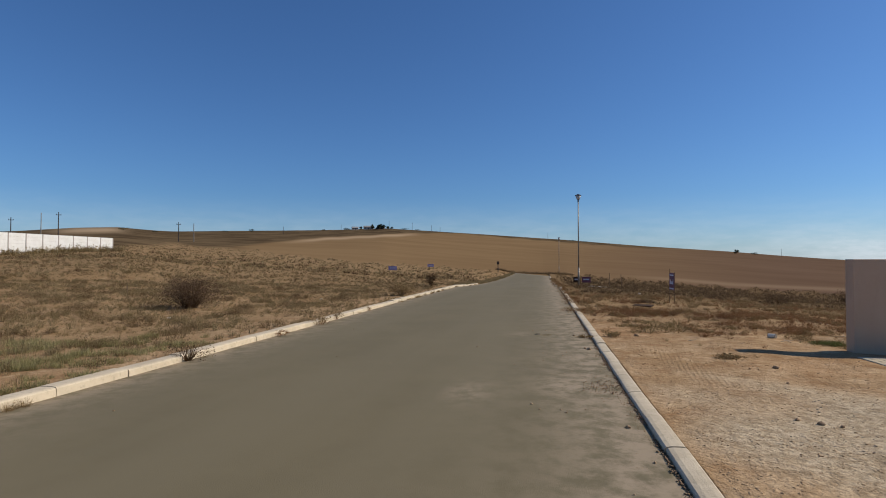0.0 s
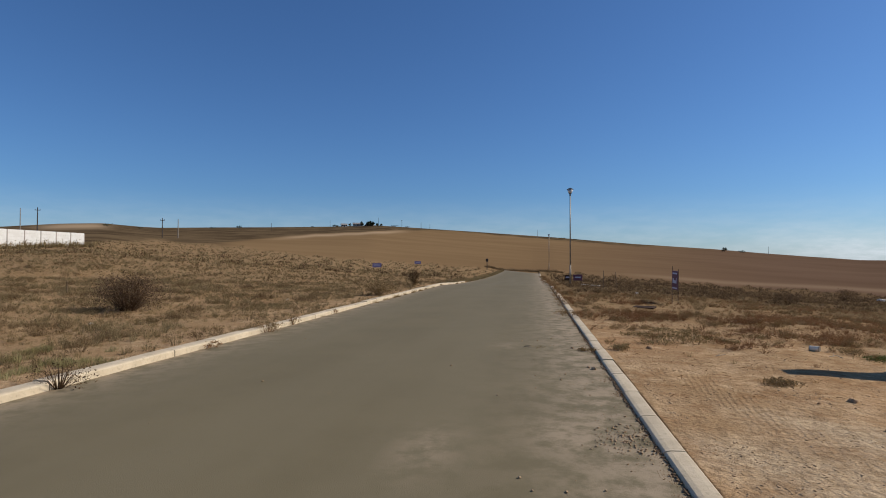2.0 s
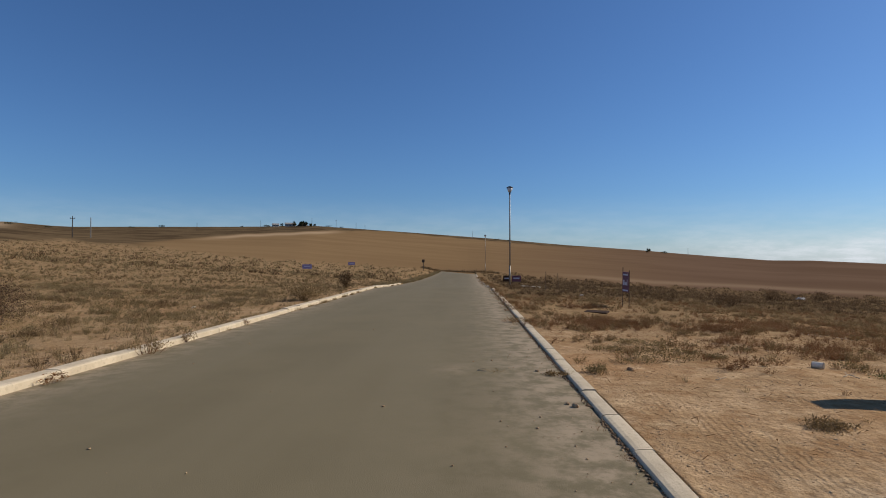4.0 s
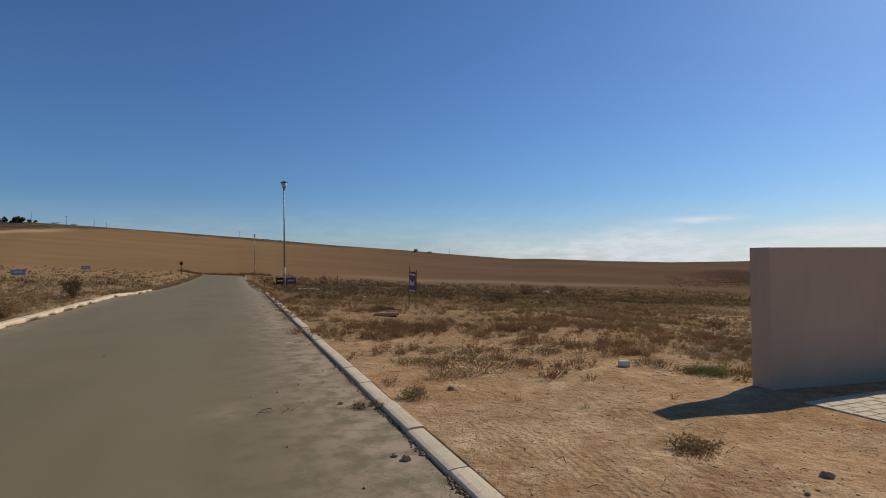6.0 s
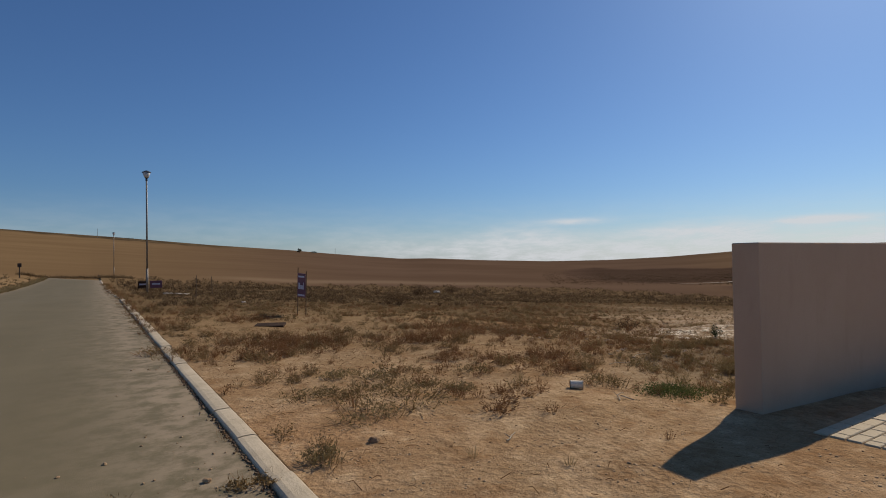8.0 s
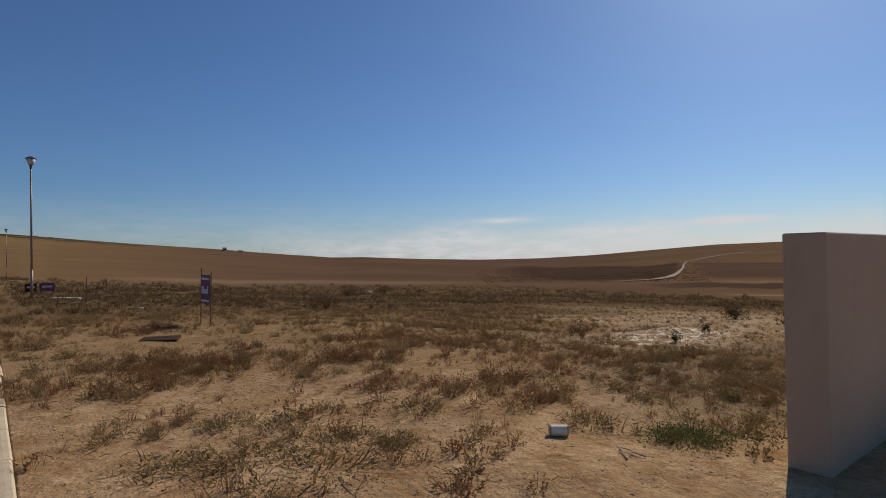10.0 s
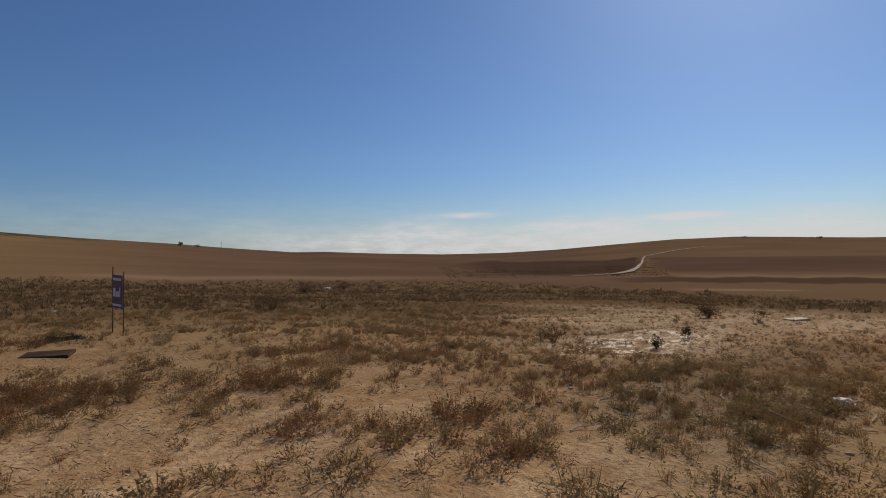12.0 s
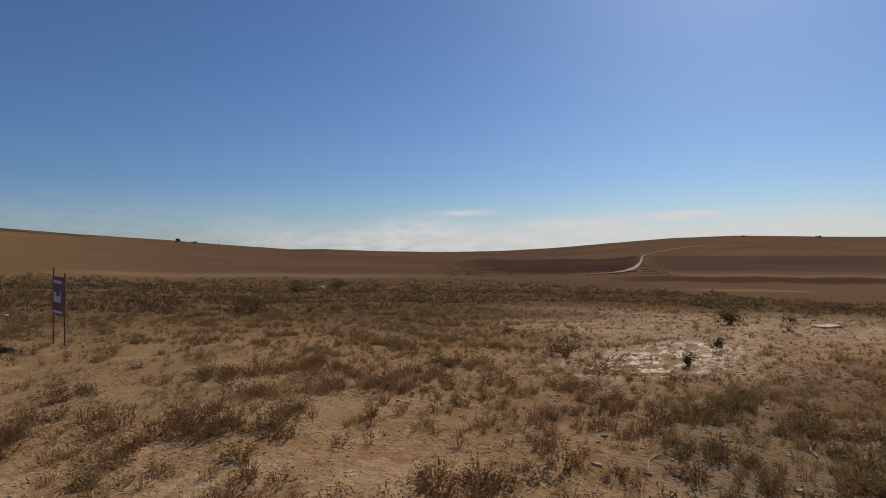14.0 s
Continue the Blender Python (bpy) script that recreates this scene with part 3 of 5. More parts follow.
def sign_board(x, y, turn, lean=4.0, w=0.50):
    t = thing("sign_board", pose(x, y, gz(x, y), 0, lean, turn), "purple estate-agent board wired between two rusty stakes", "sign")
    for k in (-w / 2, w / 2):
        part("stake", cyl(bmesh.new(), 0.014, 0.012, -0.2, 1.32 if k < 0 else 1.24, 6, (k, 0)), M_WOOD, t, "thin rusty stake")
    b = part("board", box(bmesh.new(), (w - 0.02, 0.012, 0.66), (0, -0.016, 0.84), 0.003), M_PURPLE, t, "purple board with pale print")
    for side in (-1, 1):
        part("print", box(bmesh.new(), (w * 0.72, 0.004, 0.05), (0, -0.016 + side * 0.0095, 1.08)), M_SIGNWHITE, b)
        bm = bmesh.new()
        box(bm, (w * 0.20, 0.004, 0.17), (-w * 0.24, -0.016 + side * 0.0095, 0.82), 0, 0)
        box(bm, (w * 0.13, 0.004, 0.11), (-w * 0.03, -0.016 + side * 0.0095, 0.79))
        box(bm, (w * 0.13, 0.004, 0.11), (w * 0.13, -0.016 + side * 0.0095, 0.79))
        box(bm, (w * 0.06, 0.004, 0.19), (w * 0.27, -0.016 + side * 0.0095, 0.83))
        part("print", bm, M_SIGNWHITE, b)
        part("print", box(bmesh.new(), (w * 0.8, 0.004, 0.045), (0, -0.016 + side * 0.0095, 0.57)), M_SIGNWHITE, b)
    return t


sign_board(4.88, 22.45, -78, 2.5, 0.44)


def small_board(name, x, y, turn, w, h, z0, material, label, lean=0.0):
    t = thing(name, pose(x, y, gz(x, y), lean, 0, turn), label, "sign")
    for k in (-w * 0.4, w * 0.4):
        part("stake", cyl(bmesh.new(), 0.015, 0.013, -0.2, z0 + h * 0.8, 6, (k, 0.02)), M_WOOD, t)
    b = part("board", box(bmesh.new(), (w, 0.014, h), (0, 0, z0 + h / 2), 0.004), material, t)
    part("print", box(bmesh.new(), (w * 0.66, 0.004, h * 0.22), (0, -0.010, z0 + h * 0.55)), M_SIGNWHITE, b)
    return t


small_board("sign_board", -15.0, 54.0, 12, 0.85, 0.4, 0.5, M_LILAC, "faded lilac board on two stakes in dry scrub")
small_board("sign_board", -16.2, 79.0, 10, 0.9, 0.4, 0.55, M_LILAC, "faded lilac board on two stakes in dry scrub")
small_board("fallen_board", 2.95, 50.5, 8, 0.6, 0.5, 0.15, M_BLACKBOARD, "dark torn board propped behind the lamp", 12)
small_board("sign_board", 3.75, 50.0, -6, 0.75, 0.5, 0.22, M_PURPLE, "purple board on short stakes behind the lamp", 4)

# ---- farm and trees on the ridge ----
def leaf_cloud(rnd, n, rx, ry, rz, size, squash=0.35):
    """Loose clumps of triangles that fill an uneven crown."""
    c = rnd.normal(size=(max(4, n // 40), 3))
    c /= np.linalg.norm(c, axis=1)[:, None] + 1e-9
    c *= rnd.uniform(0.35, 0.95, (len(c), 1))
    k = rnd.integers(0, len(c), n)
    p = c[k] + rnd.normal(size=(n, 3)) * 0.20
    p = p * np.array([rx, ry, rz])
    d1 = rnd.normal(size=(n, 3))
    d2 = rnd.normal(size=(n, 3))
    s = rnd.uniform(0.5, 1.3, (n, 1)) * size
    d1 = d1 / np.linalg.norm(d1, axis=1)[:, None] * s
    d2 = d2 / np.linalg.norm(d2, axis=1)[:, None] * s * squash
    v = np.stack([p - d2, p + d1, p + d2], 1).reshape(-1, 3)
    return v, np.arange(3 * n).reshape(-1, 3)


def far_tree(az, r, w, h, seed, label="dark far tree on the ridge"):
    x, y, z = polar(az, r)
    rnd = np.random.default_rng(seed)
    t = thing("tree", pose(x, y, z), label, "tree", "trees on the ridge")
    bm = bmesh.new()
    rod(bm, (0, 0, -0.3), (0.1, 0, h * 0.5), 0.05 * h, 7, 0.03 * h)
    for k in range(4):
        g = k * 1.6 + seed
        rod(bm, (0.05, 0, h * 0.3), (math.cos(g) * w * 0.3, math.sin(g) * w * 0.3, h * 0.65), 0.025 * h, 5, 0.01 * h)
    part("trunk", bm, M_POLE, t)
    v, f = leaf_cloud(rnd, 420, w * 0.5, w * 0.5, h * 0.42, 0.13 * h, 0.6)
    v[:, 2] += h * 0.58
    o = arrays_ob("crown", v, f, M_TREE)
    o.parent = t
    return t


for n, (az, r, w, h) in enumerate([(-20.2, 660, 9, 3.4), (-18.8, 670, 4, 4.0), (-16.0, 660, 5, 4.5), (-15.6, 665, 4, 3.5), (-17.6, 665, 5, 5.5), (-16.9, 660, 6, 7.0), (-16.5, 662, 6, 6.0), (-14.3, 680, 9, 2.4), (-32.0, 600, 10, 2.0), (-29.5, 620, 6, 3.0), (-13.0, 680, 7, 2.0),
                                   (17.8, 640, 5, 4.4), (19.2, 640, 7, 3.0), (77.0, 640, 5, 2.8), (71.3, 660, 8, 2.0), (2.9, 660, 9, 2.2), (4.2, 660, 7, 1.8), (-40.5, 500, 8, 2.4), (-38.0, 520, 6, 1.8), (-22.5, 650, 6, 2.0)]):
    far_tree(az, r, w, h, n + 5)


def farm_house(az, r, w, d, h, turn):
    x, y, z = polar(az, r)
    t = thing("farmhouse", pose(x, y, z, 0, 0, turn), "small far farmhouse with a grey roof on the ridge", "house")
    part("wall", box(bmesh.new(), (w, d, h + 0.6), (0, 0, h / 2 - 0.3)), M_FARMWALL, t)
    bm = bmesh.new()
    vs = [bm.verts.new(p) for p in ((-w / 2 - .4, -d / 2 - .4, h), (w / 2 + .4, -d / 2 - .4, h), (w / 2 + .4, d / 2 + .4, h), (-w / 2 - .4, d / 2 + .4, h), (-w / 2 - .4, 0, h + 1.8), (w / 2 + .4, 0, h + 1.8))]
    for f in ((0, 1, 5, 4), (2, 3, 4, 5), (1, 2, 5), (3, 0, 4), (3, 2, 1, 0)):
        bm.faces.new([vs[k] for k in f])
    part("roof", bm, M_ROOF, t)
    for k in (-0.3, 0.3):
        part("window", box(bmesh.new(), (1.2, 0.1, 1.1), (k * w, -d / 2 - 0.02, h * 0.55)), M_GLASS, t)
    part("door", box(bmesh.new(), (0.9, 0.1, 2.0), (0, -d / 2 - 0.02, 1.0)), M_GLASS, t)
    return t


farm_house(-18.0, 672, 12, 6, 2.6, 16)
farm_house(-19.4, 668, 7, 5, 2.2, 30)


def rock_pile(az, r, seed):
    x, y, z = polar(az, r)
    rnd = random.Random(seed)
    bm = bmesh.new()
    for k in range(7):
        m = Matrix.Translation((rnd.uniform(-5, 5), rnd.uniform(-2, 2), rnd.uniform(0, 1.5))) @ Matrix.Diagonal((rnd.uniform(1.5, 3), rnd.uniform(1.5, 3), rnd.uniform(1.2, 3), 1))
        q = bmesh.ops.create_icosphere(bm, subdivisions=2, radius=1.0, matrix=m)
        for v in q["verts"]:
            v.co += noise.noise_vector(v.co * 0.8) * 0.5
    o = mesh_ob("rock_outcrop", bm, M_ROCK)
    o.matrix_world = pose(x, y, z)
    return tagged(o, "dark rocky outcrop on top of the hill", "rock")


rock_pile(-16.8, 668, 3)


def ribbon(name, pts, width, label):
    """A pale track that lies on the land, by azimuth, angle of view and relative width."""
    rs = np.geomspace(36, 690, 900)
    fine = []
    for p0, p1 in zip(pts, pts[1:]):
        for k in range(6):
            fine.append(tuple(u + (w - u) * k / 6 for u, w in zip(p0, p1)))
    fine.append(pts[-1])
    c = []
    for az, el, _ in fine:
        _, ang, _, _ = land(rs * math.sin(radians(az)), rs * math.cos(radians(az)))
        r = float(np.interp(el, ang, rs))
        c.append(Vector((r * math.sin(radians(az)), r * math.cos(radians(az)), 0)))
    v = []
    for j, p in enumerate(c):
        d = (c[min(j + 1, len(c) - 1)] - c[max(j - 1, 0)]).normalized()
        s = Vector((-d.y, d.x, 0)) * width * fine[j][2] * p.length / 2
        for q in (p + s, p, p - s):
            v.append((q.x, q.y, gz(q.x, q.y) + 0.25))
    f = [(3 * j + k, 3 * j + k + 1, 3 * j + k + 4, 3 * j + k + 3) for j in range(len(c) - 1) for k in (0, 1)]
    o = arrays_ob(name, np.array(v), np.array(f), M_TRACK)
    return tagged(o, label, "track", kind="structure")


ribbon("dirt_track", [(53.0, -2.84, 1.0), (55.5, -2.74, 5.0), (57.8, -2.63, 8.0), (59.3, -2.42, 6.5), (60.4, -2.10, 3.6), (61.4, -1.62, 1.7), (61.8, -1.25, 1.2), (62.2, -1.00, 1.2), (63.2, -0.80, 2.2), (65.4, -0.42, 2.4), (68.0, -0.12, 1.2)], 0.0022, "pale dirt track winding up the far hillside")


# ---- thin clouds low over the plain, and an added horizon glow ----
def cloud_haze_bank():
    us, vs = np.linspace(-64, 96, 260), np.linspace(-0.6, 7.5, 60)
    U, V = np.meshgrid(us, vs)
    u, v = U.ravel(), V.ravel()
    r = 3600.0
    x, y, z = r * np.sin(np.radians(u)), r * np.cos(np.radians(u)), HEIGHT0 + r * np.tan(np.radians(v))
    n = len(us)
    i = (np.arange(len(vs) - 1)[:, None] * n + np.arange(n - 1)[None, :]).ravel()
    ob = arrays_ob("cloud_haze_backdrop", np.stack([x, y, z], 1), np.stack([i, i + 1, i + n + 1, i + n], 1), cloud_material())
    # the 0.32 term is an added glowing haze that brightens the whole horizon
    veil = 0.32 * smooth(7.0 - v, 0.0, 6.0) + smooth(u, 14, 40) * (1 - smooth(u, 80, 95)) * smooth(3.6 - v + 0.5 * np.sin(u * 0.35), 0.0, 2.6)
    lens = 0.8 * np.exp(-((u - 46.0) / 3.2) ** 2 - ((v - 3.50) / 0.32) ** 2) + 1.3 * np.exp(-((u - 67.0) / 3.4) ** 2 - ((v - 2.85) / 0.34) ** 2) + 0.4 * np.exp(-((u - 56.0) / 6.0) ** 2 - ((v - 2.3) / 0.35) ** 2)
    for name, val in (("veil", veil), ("lens", lens)):
        ob.data.attributes.new(name, 'FLOAT', 'POINT').data.foreach_set("value", val.astype(np.float32))
    ob.data.polygons.foreach_set("use_smooth", [True] * len(ob.data.polygons))
    ob.visible_shadow = False
    return tagged(ob, "thin white clouds low over the far plain, with added glowing horizon haze", "cloud", kind="structure")


def cloud_material():
    m = Nodes("cloud_haze_glow")
    wisp = m.noise(0.006, 6, 0.62, m.world_pos(), stretch=(1, 1, 4.5))
    veil = m.math('MULTIPLY', m.attr("veil"), m.ramp(wisp, 0.30, 0.72, 0.38, 0.75))
    lens = m.math('MULTIPLY', m.attr("lens"), m.ramp(wisp, 0.28, 0.60, 0.5, 0.95))
    a = m.math('MINIMUM', m.math('ADD', veil, lens), 0.9)
    # self-lit: clouds and haze carry their own glow
    em = m.tree.nodes.new("ShaderNodeEmission")
    em.inputs["Color"].default_value = (0.90, 0.94, 1.0, 1)
    em.inputs["Strength"].default_value = 0.82
    tr = m.tree.nodes.new("ShaderNodeBsdfTransparent")
    mx = m.tree.nodes.new("ShaderNodeMixShader")
    m.link(a, mx.inputs[0])
    m.link(tr.outputs[0], mx.inputs[1])
    m.link(em.outputs[0], mx.inputs[2])
    m.link(mx.outputs[0], m.tree.nodes["Material Output"].inputs["Surface"])
    return m.mat


cloud_haze_bank()

# ---- plants ----
def field(x, y, scale, seed):
    """Smooth uneven field, roughly -1 to 1."""
    rnd = np.random.default_rng(seed)
    out = 0
    for k in range(9):
        g, f = rnd.uniform(0, 2 * math.pi), rnd.uniform(0.6, 2.2) / scale
        out = out + np.sin((x * math.cos(g) + y * math.sin(g)) * f * 2 * math.pi + rnd.uniform(0, 6.3))
    return out / 4.0


def blades(rnd, n, spread, splay, width, leaves, leaf, curl=0.35):
    """A plant of unit height: bent stems from a small base, with small leaves along them."""
    g = rnd.uniform(0, 2 * math.pi, n)
    base = rnd.uniform(0, 1, n) ** 0.7 * spread
    lean = rnd.uniform(0.1, 1.0, n) * splay
    ln = rnd.uniform(0.45, 1.0, n)
    d = np.stack([np.cos(g), np.sin(g), np.zeros(n)], 1)
    up = np.array([0, 0, 1.0])
    side = np.stack([-np.sin(g), np.cos(g), np.zeros(n)], 1)
    tw = rnd.uniform(0, math.pi, n)[:, None]
    side = side * np.cos(tw) + (d * 0.8 + up * 0.2) * np.sin(tw)
    c1 = np.cos(lean)[:, None] * up + np.sin(lean)[:, None] * d
    l2 = lean + curl * rnd.uniform(-0.6, 1.2, n)
    c2 = np.cos(l2)[:, None] * up + np.sin(l2)[:, None] * d
    p0 = d * base[:, None] - up * 0.03
    p1 = p0 + c1 * (ln * 0.55)[:, None]
    p2 = p1 + c2 * (ln * 0.45)[:, None]
    w = width * rnd.uniform(0.6, 1.3, n)[:, None]
    v = np.stack([p0 - side * w, p0 + side * w, p1 + side * w * 0.7, p1 - side * w * 0.7, p2], 1).reshape(-1, 3)
    o = np.arange(n)[:, None] * 5
    f = np.concatenate([o + [0, 1, 2], o + [0, 2, 3], o + [3, 2, 4]])
    if leaves:
        k = n * leaves
        i = np.repeat(np.arange(n), leaves)
        u = rnd.uniform(0.25, 1.0, k)[:, None]
        q = np.where(u < 0.55, p0[i] + (p1 - p0)[i] * (u / 0.55), p1[i] + (p2 - p1)[i] * ((u - 0.55) / 0.45))
        a = rnd.normal(size=(k, 3))
        a[:, 2] = np.abs(a[:, 2]) * 0.7
        a /= np.linalg.norm(a, axis=1)[:, None]
        b = np.cross(a, rnd.normal(size=(k, 3)))
        b /= np.linalg.norm(b, axis=1)[:, None] + 1e-9
        s = leaf * rnd.uniform(0.5, 1.3, k)[:, None]
        lv = np.stack([q - b * s * 0.27, q + a * s, q + b * s * 0.27], 1).reshape(-1, 3)
        f = np.concatenate([f, len(v) + np.arange(3 * k).reshape(-1, 3)])
        v = np.concatenate([v, lv])
    return v, f


def scatter(name, protos, x, y, size, material, label, seed, flat=(0.8, 1.25), z=None):
    """Thousands of plants on the ground as one mesh."""
    bare = np.random.default_rng(seed + 7).random(len(x)) > chalk(x, y) * 0.6
    x, y, size = x[bare], y[bare], np.asarray(size)[bare]
    z = z if z is None else z[bare]
    rnd = np.random.default_rng(seed)
    z = ground_z(x, y) if z is None else z
    V, F, off = [], [], 0
    pick = rnd.integers(0, len(protos), len(x))
    for k, (pv, pf) in enumerate(protos):
        i = np.nonzero(pick == k)[0]
        if not len(i):
            continue
        g = rnd.uniform(0, 2 * math.pi, len(i))
        s = size[i]
        h = rnd.uniform(flat[0], flat[1], len(i))
        vx = (pv[None, :, 0] * np.cos(g)[:, None] - pv[None, :, 1] * np.sin(g)[:, None]) * s[:, None] + x[i][:, None]
        vy = (pv[None, :, 0] * np.sin(g)[:, None] + pv[None, :, 1] * np.cos(g)[:, None]) * s[:, None] + y[i][:, None]
        vz = pv[None, :, 2] * (s * h)[:, None] + z[i][:, None]
        V.append(np.stack([vx, vy, vz], 2).reshape(-1, 3))
        F.append((pf[None] + (np.arange(len(i)) * len(pv))[:, None, None]).reshape(-1, 3) + off)
        off += len(i) * len(pv)
    ob = arrays_ob(name, np.concatenate(V), np.concatenate(F), material)
    return tagged(ob, label, "scrub", kind="stuff")


RND = np.random.default_rng(11)
UPRIGHT = [blades(RND, 28, 0.30, 0.70, 0.015, 2, 0.11) for _ in range(6)]
TWIGGY = [blades(RND, 34, 0.35, 1.15, 0.013, 2, 0.10) for _ in range(6)]
CREEPING = [blades(RND, 34, 0.35, 1.50, 0.016, 4, 0.17, 0.2) for _ in range(6)]
SPRAWL = [blades(RND, 24, 0.32, 1.45, 0.012, 11, 0.10, -0.7) for _ in range(7)]
GRASS = [blades(RND, 30, 0.40, 0.75, 0.016, 0, 0, 0.8) for _ in range(6)]
UPRIGHT_MID = [blades(RND, 14, 0.35, 0.9, 0.03, 1, 0.2) for _ in range(6)]
GRASS_MID = [blades(RND, 14, 0.5, 0.9, 0.03, 0, 0, 0.7) for _ in range(6)]
COARSE = [blades(RND, 8, 0.7, 1.1, 0.07, 1, 0.35) for _ in range(6)]


def plots(n, x0, x1, y0, y1, rnd):
    return rnd.uniform(x0, x1, n), rnd.uniform(y0, y1, n)


def keep(x, y, *more, ok):
    return tuple(a[ok] for a in (x, y, *more))


def open_ground(x, y):
    """Off the road, the paving and the wall."""
    return ((x > ROAD_R + KERB_W + 0.12) | (x < ROAD_L - KERB_L - 0.05)) & ~((x > 4.7) & (y < 10.5)) & ~((x > 1.1) & (x < 4.7) & (y < 3.0))


def right_plot():
    rnd = np.random.default_rng(21)
    for name, protos, n, lo, hi, mat, cut, scale, seed, label in (
            ("dry_scrub", UPRIGHT, 3400, 0.05, 0.15, M_DRY, 0.28, 2.0, 1, "reddish-brown dry upright weeds scattered over the sand"),
            ("twiggy_scrub", TWIGGY, 1700, 0.05, 0.14, M_OLIVE, 0.38, 1.8, 2, "dark olive-brown twiggy scrub over the sandy plot"),
            ("creeping_scrub", CREEPING, 1700, 0.08, 0.18, M_OLIVE, 0.35, 1.7, 3, "flat creeping olive scrub on the sandy plot"),
            ("straw_tufts", GRASS, 2200, 0.05, 0.12, M_STRAW, 0.1, 2.4, 4, "short straw-coloured grass tufts on the sand")):
        x, y = plots(n * 3, 1.2, 26, 8.5, 27, rnd)
        dens = smooth(y + 0.6 * x, 13.2, 17.5) * 0.97 + 0.03
        dens = dens * (1 - 0.8 * smooth(np.degrees(np.arctan2(x, y)), 33, 42) * smooth(x, 8, 11) * smooth(y, 12.2, 13.2))
        ok = open_ground(x, y) & (field(x, y, scale, seed) > cut - 0.5 * smooth(y, 20, 27)) & (rnd.uniform(size=len(x)) < dens) & (np.hypot(x - 3.45, y - 20.2) > 0.8) & (np.hypot(x - 3.5, y - 15.1) > 0.7) & (np.hypot(x - 5.4, y - 14.4) > 0.55) & (np.hypot(x - 3.0, y - 14.3) > 0.5)
        x, y = keep(x, y, ok=ok)
        x, y = x[:n], y[:n]
        size = rnd.uniform(lo, hi, len(x)) * (0.75 + 0.5 * smooth(field(x, y, 1.5, seed + 7), -0.5, 0.8))
        scatter(name, protos, x, y, size, mat, label, seed)


def clumps(name, protos, spots, dens, lo, hi, mat, label, seed):
    """Thick patches of one plant, each spot a centre and a radius."""
    rnd = np.random.default_rng(seed)
    X, Y = [], []
    for x, y, r in spots:
        n = int(dens * r * r)
        X.append(x + rnd.normal(0, 0.55, n) * r)
        Y.append(y + rnd.normal(0, 0.45, n) * r)
    x, y = np.concatenate(X), np.concatenate(Y)
    x, y = keep(x, y, ok=open_ground(x, y) & (field(x, y, 0.9, seed) > -0.25))
    scatter(name, protos, x, y, rnd.uniform(lo, hi, len(x)), mat, label, seed)


def plot_clumps():
    red = [(3.1, 16.9, 0.9), (2.6, 17.2, 0.8), (4.75, 16.1, 0.7), (4.2, 14.05, 0.65), (4.9, 13.45, 0.4), (4.95, 12.7, 0.5), (3.35, 11.8, 0.5), (6.7, 18.0, 0.8), (5.1, 15.7, 0.4), (2.2, 16.0, 0.7), (3.3, 13.3, 0.4), (3.3, 21.8, 0.7), (5.7, 13.6, 0.5), (6.0, 16.4, 0.7), (7.4, 16.2, 0.8)]
    clumps("sprawling_weeds", SPRAWL, red, 85, 0.09, 0.21, M_DRY, "reddish sprawling weeds in patches over the sand", 401)
    brown = [(7.2, 14.1, 0.9), (6.6, 14.5, 0.7), (7.8, 13.7, 0.8), (8.4, 14.9, 0.9), (10.3, 15.9, 0.8), (9.4, 19.2, 1.2), (8.5, 13.6, 0.7), (6.0, 15.1, 0.6), (12.5, 20.0, 1.2), (7.5, 17.5, 0.9)]
    clumps("upright_weeds", UPRIGHT, brown, 62, 0.06, 0.16, M_DRY, "thick red-brown upright weeds on the plot", 402)
    olive = [(2.3, 12.75, 0.3), (2.0, 13.98, 0.45), (1.4, 11.66, 0.3), (3.2, 16.4, 0.7), (2.3, 17.6, 0.7), (4.0, 15.25, 0.5), (4.0, 16.95, 0.6), (5.35, 15.45, 0.5), (5.2, 12.6, 0.35), (7.6, 11.95, 0.7), (7.1, 12.4, 0.4), (8.2, 11.5, 0.5), (6.2, 11.9, 0.4), (5.8, 12.8, 0.35), (8.9, 12.4, 0.4), (9.9, 11.9, 0.5), (6.9, 11.2, 0.35)]
    clumps("sprawling_scrub", SPRAWL, olive, 80, 0.07, 0.17, M_OLIVE, "olive sprawling scrub in patches over the sand", 403)
    straw = [(9.6, 13.2, 0.8), (10.6, 13.4, 0.6), (13.6, 16.6, 0.7), (6.3, 16.6, 0.5)]
    clumps("straw_patch", GRASS, straw, 160, 0.07, 0.15, M_STRAW, "patches of straw-coloured grass on pale ground", 404)


def stony_rim():
    """Sparse small weeds over the stony ground behind the wall."""
    rnd = np.random.default_rng(95)
    for name, protos, n, lo, hi, mat, label, seed in (("small_weeds", UPRIGHT, 3000, 0.04, 0.11, M_UMBER, "sparse small brown weeds on pale stony ground", 411), ("small_red_weeds", TWIGGY, 1800, 0.03, 0.09, M_DRY, "sparse small reddish weeds on pale stony ground", 412), ("small_grey_weeds", SPRAWL, 900, 0.05, 0.13, M_GREYWEED, "sparse grey-green mats on pale stony ground", 413)):
        x, y = plots(n, 6.5, 25.0, 10.8, 23.0, rnd)
        x, y = keep(x, y, ok=(field(x, y, 2.2, seed) > -0.5) & (x + y > 19.5))
        scatter(name, protos, x, y, rnd.uniform(lo, hi, len(x)), mat, label, seed)


